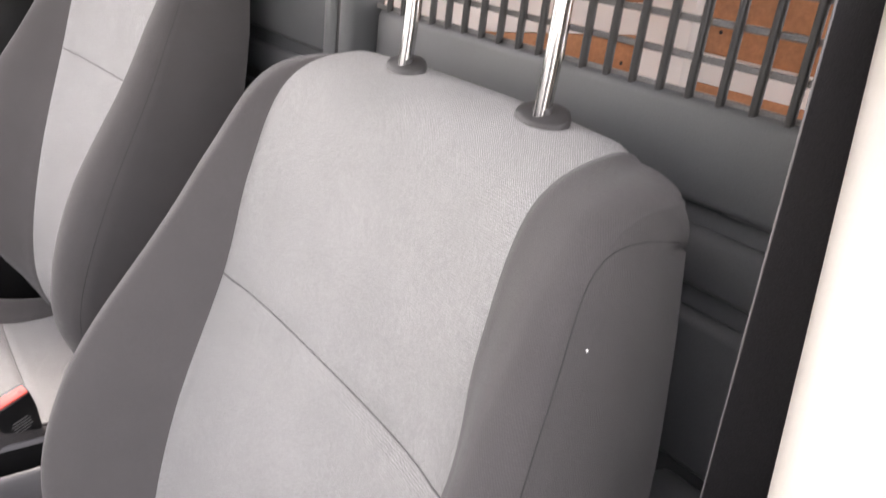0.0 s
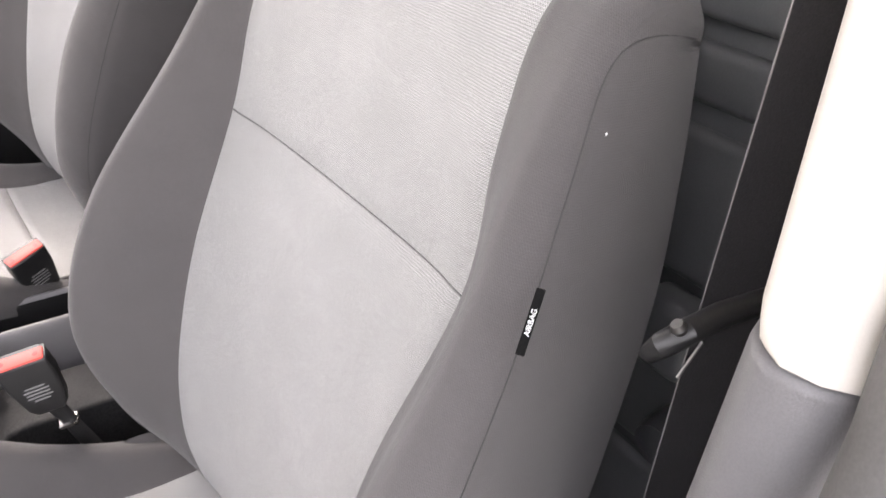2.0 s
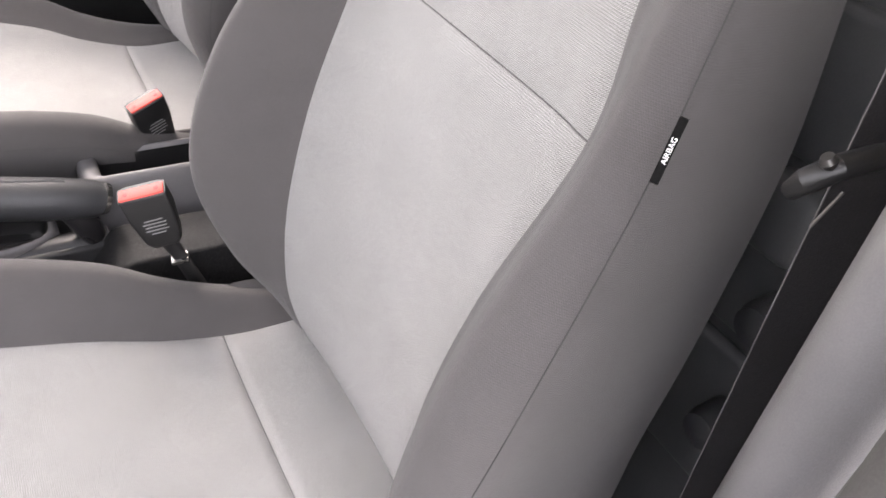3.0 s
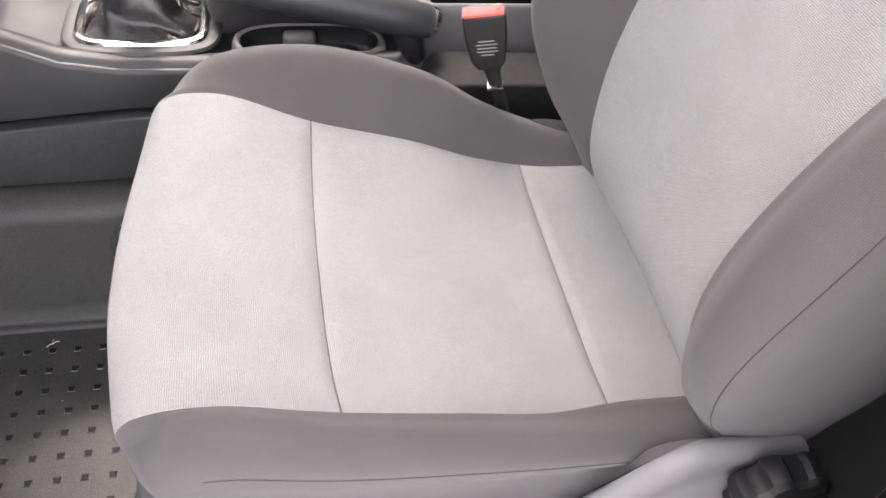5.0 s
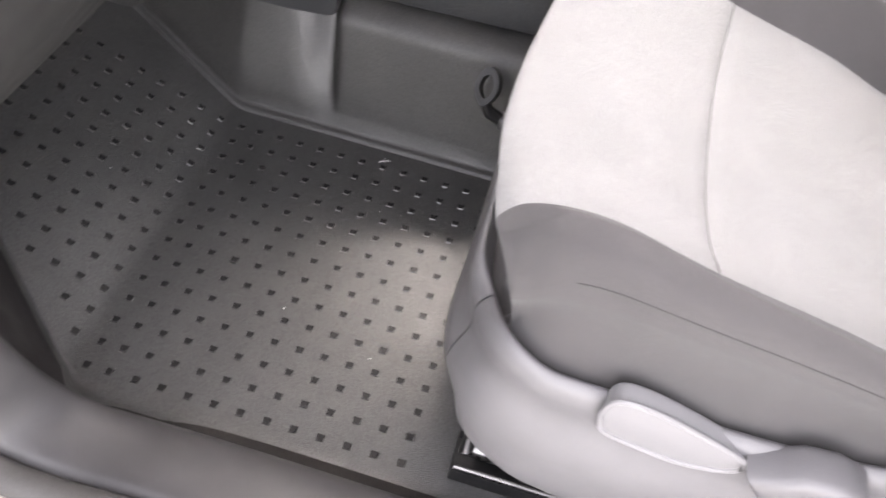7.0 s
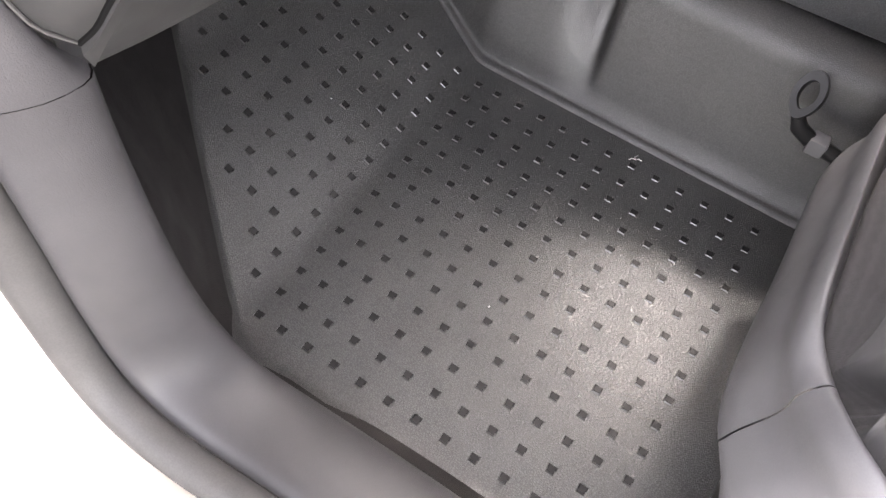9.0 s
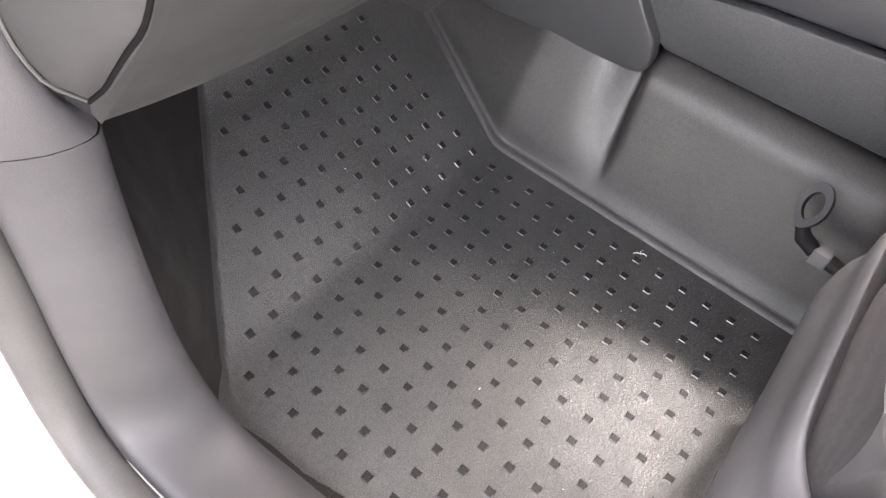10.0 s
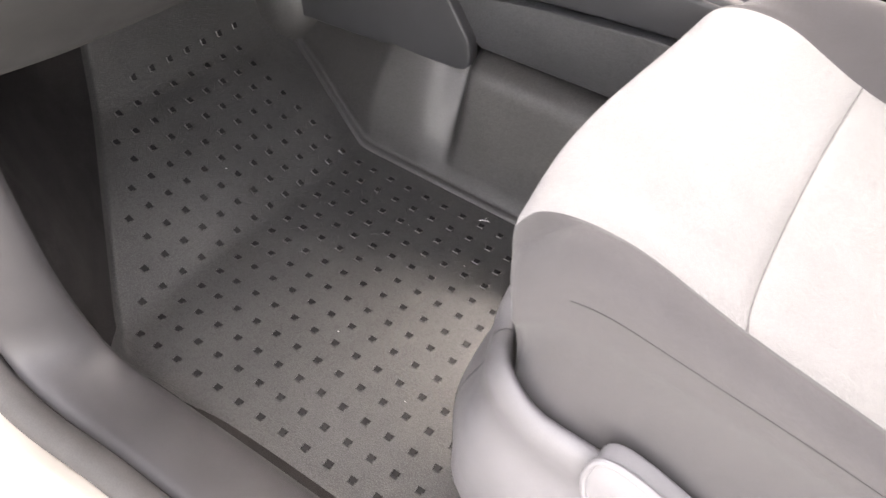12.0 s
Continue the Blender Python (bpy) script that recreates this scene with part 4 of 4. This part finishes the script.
low = [(-0.056, 0.232), (-0.044, 0.225), (0.15, 0.232), (0.55, 0.246), (0.80, 0.25), (0.80, 0.36), (0.45, 0.356), (0.26, 0.347), (0.207, 0.343), (0.047, 0.326), (-0.03, 0.313), (-0.104, 0.298), (-0.092, 0.28)]
part("lower_side_panel", at_console(plate(low, 0.03, 0.003), 0.417), GRAINED, console, "grained dark side panel")
high = [(-0.30, 0.310), (-0.100, 0.301), (-0.03, 0.316), (0.047, 0.329), (0.207, 0.346), (0.26, 0.350), (0.45, 0.359), (0.66, 0.364), (0.66, 0.415), (0.50, 0.415), (0.34, 0.412), (0.24, 0.412), (0.16, 0.425), (0.08, 0.46), (0.0, 0.52), (-0.08, 0.60), (-0.30, 0.70)]
part("upper_side_panel", at_console(plate(high, 0.03, 0.006), 0.432), CONSOLE, console)
fore = [(-0.60, 0.135), (-0.30, 0.163), (-0.090, 0.183), (-0.072, 0.184), (-0.058, 0.189), (-0.050, 0.200), (-0.050, 0.214), (-0.056, 0.240), (-0.104, 0.298), (-0.30, 0.305), (-0.60, 0.33)]
part("front_side_panel", at_console(plate(fore, 0.026, 0.004), 0.392), CONSOLE, console, "smooth dark front panel")
part("panel_crease", at_console(tube([tuple(p) for p in curve_through([(0.158, 0.3865, 0.336), (0.163, 0.3865, 0.325), (0.174, 0.3865, 0.315), (0.192, 0.3865, 0.309), (0.24, 0.3865, 0.308), (0.40, 0.3865, 0.312)], 20)], 0.0012, 6), 0.42), DASH, console)
rimline = [(-0.103, 0.3885, 0.300), (-0.03, 0.3885, 0.315), (0.047, 0.3885, 0.328), (0.207, 0.3885, 0.345), (0.26, 0.3885, 0.349), (0.45, 0.3885, 0.358)]
part("panel_rim", at_console(tube([tuple(p) for p in curve_through(rimline, 24)], 0.0016, 6), 0.42), COVER, console)
# the top deck, with two openings for the gear gaiter and the cups
rows = []
for x in np.linspace(-0.30, 0.66, 60):
    zt = float(np.interp(x, [-0.30, -0.08, 0.0, 0.08, 0.16, 0.24, 0.34, 0.66], [0.70, 0.60, 0.52, 0.46, 0.425, 0.412, 0.412, 0.415]))
    rows.append([(x - 0.2, y - 0.42, z) for y, z in ((0.405, zt - 0.012), (0.408, zt - 0.002), (0.416, zt + 0.006), (0.428, zt + 0.008), (0.440, zt + 0.004), (0.447, zt - 0.006), (0.452, zt - 0.016), (0.60, zt - 0.016), (0.62, zt + 0.004), (0.64, zt + 0.004), (0.645, zt - 0.2))])
part("top_deck", sheet(rows), CONSOLE, console, "", 60)
ring = [(0.26 + 0.085 * math.copysign(abs(math.cos(u)) ** 0.45, math.cos(u)), 0.52 + 0.068 * math.copysign(abs(math.sin(u)) ** 0.45, math.sin(u)), 0.424) for u in np.linspace(0, 2 * math.pi, 64)]
part("gaiter_frame", moved(tube(ring, 0.0075, 8, flat=0.7), Matrix.Translation((-0.2, -0.42, 0))), CHROME, console, "bright chrome frame round the gear gaiter")
part("gaiter_surround", moved(tube([((x - 0.26) * 1.16 + 0.26, (y - 0.52) * 1.2 + 0.52, z - 0.004) for x, y, z in ring], 0.010, 8, flat=0.6), Matrix.Translation((-0.2, -0.42, 0))), CONSOLE, console)
rows = []
for v in np.linspace(0, 1, 14):
    k = 1 - 0.72 * v ** 0.8
    rows.append([(0.26 + (x - 0.26) * k + 0.004 * math.sin(v * 14 + 5 * i / 64), 0.52 + (y - 0.52) * k + 0.004 * math.sin(v * 11 + i * 0.35), 0.418 + 0.10 * v ** 1.6 + 0.006 * math.sin(v * 13 + i * 0.5) * (1 - v)) for i, (x, y, z) in enumerate(ring)])
part("gaiter", moved(sheet(rows), Matrix.Translation((-0.2, -0.42, 0))), LEATHER, console, "creased black leather gaiter", 80)
part("gear_stick", moved(tube([(0.26, 0.52, 0.50), (0.255, 0.52, 0.56)], 0.012, 12), Matrix.Translation((-0.2, -0.42, 0))), BLACK, console)
part("gear_knob", moved(lathe([(0.014, 0.0), (0.024, 0.015), (0.026, 0.035), (0.018, 0.055), (0.006, 0.06)], (0.254, 0.52, 0.55), (0, 0, 1), 20), Matrix.Translation((-0.2, -0.42, 0))), LEATHER, console)
def capsule(rx, ry, z, n=48):
    return [(0.492 + rx * math.copysign(abs(math.cos(u)) ** 0.72, math.cos(u)) - 0.2, 0.457 + ry * math.copysign(abs(math.sin(u)) ** 0.8, math.sin(u)) - 0.42, z) for u in np.linspace(0, 2 * math.pi, n)]


well = [capsule(0.112, 0.049, 0.385), capsule(0.110, 0.047, 0.420), capsule(0.107, 0.0445, 0.4265), capsule(0.103, 0.042, 0.428), capsule(0.099, 0.0395, 0.425)]
part("cup_rim", sheet(well), COVER, console, "grey rounded rim of the cup holder", 60)
part("cup_well", sheet([capsule(0.0992, 0.0397, 0.4252), capsule(0.094, 0.037, 0.405), capsule(0.090, 0.034, 0.3985), capsule(0.04, 0.012, 0.3975), capsule(0.001, 0.001, 0.3975)]), BLACK, console, "", 60)
part("cup_grip", moved(box((-0.024, -0.010, -0.02), (0.024, 0.012, 0.012), 0.008, 3), Matrix.Translation((0.478 - 0.2, 0.480 - 0.42, 0.412))), COVER, console)
# the rear box beside the brake, and the open tray behind it
shape = [(0.628, 0.30), (0.634, 0.395), (0.662, 0.429), (0.680, 0.433), (1.02, 0.425), (1.02, 0.24), (0.63, 0.24)]
part("rear_box", moved(prism(shape, "y", 0.33, 0.418, 0.006, 3), Matrix.Translation((-0.2, -0.42, 0))), SHADED_BOX, console, "grained rear console box, coloured darker for shade")


def loop_of(x0, x1, y0, y1, z, r):
    """A rounded rectangle at one height."""
    out = []
    for cx, cy, a0 in ((x1 - r, y1 - r, 0), (x0 + r, y1 - r, 90), (x0 + r, y0 + r, 180), (x1 - r, y0 + r, 270)):
        out += [(cx + r * math.cos(radians(a0 + k * 15)) - 0.2, cy + r * math.sin(radians(a0 + k * 15)) - 0.42, z) for k in range(7)]
    return out + out[:1]


shell = [loop_of(0.636, 1.05, 0.450, 0.530, 0.30, 0.016), loop_of(0.642, 1.05, 0.453, 0.527, 0.466, 0.015), loop_of(0.645, 1.05, 0.454, 0.526, 0.479, 0.014), loop_of(0.651, 1.046, 0.457, 0.524, 0.483, 0.012), loop_of(0.664, 1.042, 0.461, 0.521, 0.483, 0.009), loop_of(0.668, 1.040, 0.463, 0.518, 0.477, 0.008)]
tray = part("tray", sheet(shell), COVER, console, "grey open tray with a rounded rim", 60)
part("tray_well", sheet([loop_of(0.668, 1.040, 0.463, 0.518, 0.4772, 0.008), loop_of(0.672, 1.038, 0.466, 0.515, 0.400, 0.008), loop_of(0.684, 1.030, 0.474, 0.507, 0.396, 0.006), loop_of(0.85, 0.87, 0.489, 0.492, 0.396, 0.001)]), BLACK, tray, "", 60)

brake = thing("handbrake", (0.62, 0.424, 0.452), "black handbrake lever with a bright collar", "handbrake")
part("grip", tube([(-0.33, 0.012, 0.086), (-0.30, 0.010, 0.085), (-0.16, 0.006, 0.061), (-0.08, 0.003, 0.047), (-0.02, 0.0, 0.035), (0.03, 0.0, 0.024), (0.042, 0.0, 0.021)], [0.014, 0.024, 0.0275, 0.028, 0.0275, 0.025, 0.020], 20), CONSOLE, brake)
part("ridge", tube([(-0.28, 0.006, 0.108), (-0.16, 0.003, 0.088), (-0.06, 0.0, 0.070), (0.0, 0.0, 0.057)], 0.003, 8), CONSOLE, brake)
part("gaiter", tube([(-0.01, 0.0, 0.026), (0.006, 0.0, 0.004), (0.016, 0.0, -0.016), (0.022, 0.0, -0.036)], [0.014, 0.018, 0.018, 0.016], 16), LEATHER, brake, "creased black gaiter")
part("collar", tube([(0.040, 0.0, 0.022), (0.046, 0.0, 0.0195)], [0.0225, 0.021], 18), CHROME, brake)


def buckle(at, turn, label):
    """A seat belt buckle on its stalk: black shell, red button with a slot."""
    b = thing("belt_buckle", at, label, "belt buckle", "seat belt buckles")
    b.rotation_euler = [radians(a) for a in turn]
    outline = [(-0.026, 0.0), (-0.0262, -0.03), (-0.021, -0.072), (-0.014, -0.082), (0.014, -0.082), (0.021, -0.072), (0.0262, -0.03), (0.026, 0.0)]
    part("shell", prism(outline, "y", -0.0125, 0.0125, 0.004, 3), BLACK, b, "black shell with worn print")
    btn = part("button", box((-0.0245, -0.0105, -0.003), (0.0245, 0.006, 0.0022), 0.0018), RED, b, "red release button")
    part("slot", box((-0.021, 0.0065, -0.004), (0.021, 0.0108, 0.0010)), BLACK, b)
    for sgn in (-1, 1):
        part("press_mark", lathe([(0.003, 0), (0.003, 0.0006), (0.001, 0.0008)], (sgn * 0.017, -0.003, 0.002), (0, 0, 1), 10), mat("dark red", (0.5, 0.03, 0.03), 0.5), btn)
    for k, w in enumerate((0.010, 0.013, 0.012, 0.013, 0.008)):
        part("print_bar", box((-w, -0.0132, -0.036 - k * 0.0052), (w, -0.0126, -0.0345 - k * 0.0052)), GREY_INK, b)
    stalk = part("stalk", tube([(0, 0, -0.078), (0.004, 0, -0.11), (0.008, 0.0, -0.16), (0.012, 0.0, -0.21)], [0.011, 0.009, 0.010, 0.011], 12, flat=0.5, up=(0, 1, 0)), BLACK, b)
    part("ferrule", box((-0.007, -0.008, -0.121), (0.014, 0.008, -0.116), 0.001), STEEL, stalk)
    return b


buckle((0.686, 0.268, 0.583), (8, -14, -14), "black belt buckle with red button by the passenger seat")
buckle((0.746, 0.540, 0.543), (10, -18, 14), "black belt buckle with red button by the driver seat")

# the black eye of a seat adjuster bar beside the tunnel
eye = thing("adjuster_eye", (0.218, 0.278, 0.207), "black plastic eye on a short bar under the seat", "seat adjuster")
loop = []
for u in np.linspace(0, 2 * math.pi, 33):
    cu, su = math.cos(u), math.sin(u)
    pinch = 1.0 - 0.30 * max(0.0, -su) ** 2
    loop.append([(0.0175 * cu * pinch * k + 0.002 * w, 0.017 * su * k + 0.0075 * w, 0.0235 * su * k - 0.0055 * w) for k, w in ((0.60, -1), (1.0, -1), (1.03, 0), (1.0, 1), (0.60, 1), (0.57, 0), (0.60, -1))])
part("ring", sheet(loop), LOOP, eye, "", 50)
part("bar", tube([(0.002, -0.014, -0.020), (0.010, -0.014, -0.034), (0.03, -0.008, -0.048), (0.10, -0.014, -0.056), (0.16, -0.016, -0.056)], [0.008, 0.010, 0.010, 0.009, 0.009], 12), BLACK, eye)
part("ferrule", box((0.028, -0.020, -0.060), (0.050, 0.003, -0.038), 0.003), COVER, eye)

# ---- dashboard end over the footwell ----
dash = thing("dashboard", (-0.2, 0.3, 0.5), "grey plastic dashboard above the passenger footwell", "dashboard")
EDGE_LINE = [(-0.164, -0.332, 0.449), (-0.158, -0.290, 0.447), (-0.153, -0.230, 0.445), (-0.152, -0.120, 0.443), (-0.152, 0.02, 0.441), (-0.152, 0.20, 0.438), (-0.152, 0.45, 0.435)]
e_ = curve_through(EDGE_LINE, 50)
def rake(h):
    """How far the dashboard's face comes rearwards at a height above its lower edge."""
    return 0.72 * min(h, 0.10) + 0.38 * min(max(h - 0.10, 0.0), 0.10)


HEIGHTS = (0.014, 0.03, 0.05, 0.07, 0.10, 0.15, 0.20, 0.34)
rows = []
for x, y, z in e_:
    rows.append([(-0.62, y, z + 0.01), (x - 0.10, y, z - 0.002), (x - 0.03, y, z - 0.001), (x - 0.008, y, z + 0.001), (x, y, z + 0.006)] + [(x + 0.002 + rake(h - 0.01), y + 0.05 * rake(h), z + h) for h in HEIGHTS] + [(-0.30, y, 0.92), (-0.62, y, 0.95)])
tip = np.array((-0.163, -0.338, 0.474))
right_edge = [tip] + [np.array((-0.164 + rake(h), -0.338, 0.466 + h)) for h in HEIGHTS[1:]]
side_strip = [[tuple(r), tuple(np.array(p) * 0.35 + r * 0.65 + np.array((0.002, -0.003, 0))), tuple(p)] for r, p in zip(right_edge, [(-0.165, -0.333, 0.452)] + rows[0][6:13])]
left_edge = [tip] + [np.array((-0.164 - 0.10 * max(0, h - 0.03), -0.339 - 0.030 * min(1.0, (h / 0.06) ** 0.7), 0.466 + h)) for h in HEIGHTS[1:]]
leaf = [[tuple(l + (r - l) * a + np.array((0.35, -0.9, 0.1)) * (0.007 * math.sin(math.pi * a) * min(1.0, i / 2) - 0.0015)) for a in np.linspace(0, 1, 11)] for i, (l, r) in enumerate(zip(left_edge, right_edge))]
shift = Matrix.Translation((0.2, -0.3, -0.5))
part("lower_dash", moved(sheet(rows), shift), DASH, dash, "", 50)
part("dash_top", moved(box((-0.85, 0.45, 0.40), (-0.18, 1.20, 0.93), 0.05, 3), shift), CONSOLE, dash)
part("dash_side", moved(sheet(side_strip), shift), DASH, dash, "", 50)
cap = part("fuse_cover", moved(sheet(leaf), shift), DASH, dash, "grey fuse cover on the dash end", 60)
part("cover_joint", moved(tube([tuple(p) for p in curve_through(right_edge, 30)], 0.0019, 6), shift), TAG, cap)
part("cover_edge", moved(tube([tuple(p) for p in curve_through(left_edge, 30)], 0.0012, 6), shift), SEAL, cap)
rows = []
base_row = np.array(strip[0][1:])
t_in = np.linspace(1, 0, len(base_row))
for z in (0.0008, 0.012, 0.03, 0.06, 0.10, 0.20, 0.35, 0.50, 0.80):
    wrap = min(1.0, z / 0.06) ** 0.7
    rows.append([(x - 0.20 * z, y - 0.034 * wrap * k ** 1.5, zz + z) for (x, y, zz), k in zip(base_row, t_in)])
post = structure("pillar_front_trim", sheet(rows), TRIM, "grey plastic trim of the front pillar", "pillar trim", 60)

# ---- the shell of the van, and outside ----
# unseen dark band, added so that the mat's sheen ends ahead of it
structure("ceiling_front", box((-0.45, -0.52, 1.80), (-0.15, 1.08, 1.84)), FELT, "unseen dark roof band, added to darken the mat's reflection", "ceiling")
structure("ceiling", box((-0.149, -0.52, 1.80), (3.0, 1.08, 1.84)), LINING, "pale roof lining", "ceiling")
structure("firewall", box((-0.72, -0.50, -0.1), (-0.64, 1.30, 0.90)), BLACK, "dark bulkhead ahead of the footwell", "wall")
bm = box((-0.64, 1.24, -0.05), (1.16, 1.30, 0.98))
# unseen front post, its outline made to cast the shadow edge on the mat
prism([(-0.64, 0.981), (-0.302, 0.981), (-0.063, 1.573), (0.017, 1.719), (0.058, 1.873), (0.058, 1.90), (-0.64, 1.90)], "y", 1.14, 1.18, 0, 2, bm)
# unseen rear post and roof edge, set to limit the light from this side
box((0.80, 1.12, 0.981), (1.16, 1.24, 1.80), 0, 2, bm)
box((-0.64, 1.081, 1.795), (1.16, 1.10, 1.84), 0, 2, bm)
structure("wall_driver_door", bm, BLACK, "dark driver door with its window opening and added light blockers", "car door", 0)
# the passenger door, swung open ahead of the camera: unseen, added to block daylight
bm = box((0.0, -0.04, -0.16), (1.02, 0.04, 0.98), 0.03, 3)
box((0.10, 0.041, 0.30), (0.86, 0.085, 0.40), 0.02, 3, bm)
structure("door_passenger", moved(bm, pose(-0.34, -0.53, 0.10, 0, 0, -78)), TRIM, "unseen open passenger door with grey inner trim, added to cut daylight", "car door", 50)
structure("under_floor", box((-0.64, -0.36, -0.12), (1.16, 1.30, -0.022)), FELT, "dark van floor", "floor")
structure("wall_ahead", box((-3.4, -0.6, -0.48), (-3.2, 5.0, 3.4)), FACADE, "grey wall ahead of the parked van", "wall", 0)
bm = bmesh.new()
bmesh.ops.create_grid(bm, x_segments=2, y_segments=2, size=400)
moved(bm, Matrix.Translation((0, 0, -0.48)))
structure("ground", bm, CONCRETE, "grey concrete yard", "ground", 0)

# small pale flecks and a fibre on the mat, and dusty smears on its slope
part("fibre", tube([(0.064, 0.262, 0.0012), (0.068, 0.266, 0.0022), (0.073, 0.267, 0.0022), (0.075, 0.271, 0.0016), (0.081, 0.271, 0.0010)], 0.0006, 6), WHITE_INK, floor, "thin white fibre")
part("fibre", tube([(0.073, 0.267, 0.0015), (0.070, 0.272, 0.0012), (0.072, 0.277, 0.0010)], 0.0005, 6), WHITE_INK, floor, "thin white fibre")
for x, y, turn, size in ((0.028, -0.062, 75, 0.0014), (-0.30, 0.06, 10, 0.0012), (0.10, 0.16, 50, 0.0009), (-0.02, 0.18, 120, 0.0008), (0.17, -0.10, 20, 0.0009)):
    part("fleck", moved(box((-size, -size * 0.4, 0), (size, size * 0.4, 0.0008), 0.0003), pose(x, y, float(floor_z(x)) + 0.0006, 0, 0, turn)), WHITE_INK, floor)
rng = random.Random(11)
for cx, cy, wide, count in ((-0.372, 0.028, 0.016, 70), (-0.318, 0.075, 0.014, 50), (-0.40, -0.05, 0.020, 40), (-0.26, 0.20, 0.022, 40)):
    bm = bmesh.new()
    for _ in range(count):
        x, y, r = rng.gauss(cx, wide), rng.gauss(cy, wide * 0.6), rng.uniform(0.0004, 0.0012)
        z = float(floor_z(x)) + 0.0004
        bm.faces.new([bm.verts.new((x + r * math.cos(a) * rng.uniform(0.5, 1.2), y + r * math.sin(a) * rng.uniform(0.5, 1.2), z + r * 0.2)) for a in np.linspace(0, 2 * math.pi, 6)[:-1]])
    ob = part("dust_smear", bm, DUST, floor, "pale dried dust", 0)
    ob["kind"] = "stuff"

# ---- studs of the floor mat ----
def stud_mesh(w, h):
    bm = bmesh.new()
    lo = [bm.verts.new((sx * w, sy * w, 0)) for sx, sy in ((-1, -1), (1, -1), (1, 1), (-1, 1))]
    hi = [bm.verts.new((sx * (w - h * 0.8), sy * (w - h * 0.8), h)) for sx, sy in ((-1, -1), (1, -1), (1, 1), (-1, 1))]
    bm.faces.new(hi)
    for i in range(4):
        bm.faces.new((lo[i], lo[(i + 1) % 4], hi[(i + 1) % 4], hi[i]))
    me = bpy.data.meshes.new("stud")
    bm.to_mesh(me)
    bm.free()
    me.materials.append(STUD)
    me.materials.append(STUD_RIM)
    for p in me.polygons:
        p.material_index = int(p.normal.z < 0.9)
    return me


stud_me = stud_mesh(0.0053, 0.0014)


def stud(x, y, z, lean):
    ob = new("stud", stud_me)
    ob.parent = floor
    ob.matrix_basis = pose(x, y, z, 0, lean, 0)


ROW, COLUMN, LEAN = 0.0368, 0.03725, math.atan(SLOPE)
COLUMNS = [-0.0437 + COLUMN * (j - 5) for j in range(14)]
for i in range(13):
    for y in COLUMNS:
        x = -0.0002 + ROW * (i - 5) if i else -0.180
        if x < 0.29 and edge_y(x) - y > 0.03:
            stud(x, y, float(floor_z(x)) + 0.0002, 0)
for i in range(8):
    d = 0.0133 + ROW * i
    x = CREASE - d * math.cos(LEAN)
    for y in COLUMNS:
        if foot_y(x) + 0.02 < y < edge_y(x) - 0.03:
            stud(x, y, float(floor_z(x)) + 0.0003, math.degrees(LEAN))
x = CREASE2 - 0.010
for y in COLUMNS:
    if y > foot_y(x) + 0.02:
        stud(x, y + 0.5 * COLUMN, float(floor_z(x)) + 0.0006, math.degrees(math.atan(SLOPE2)))
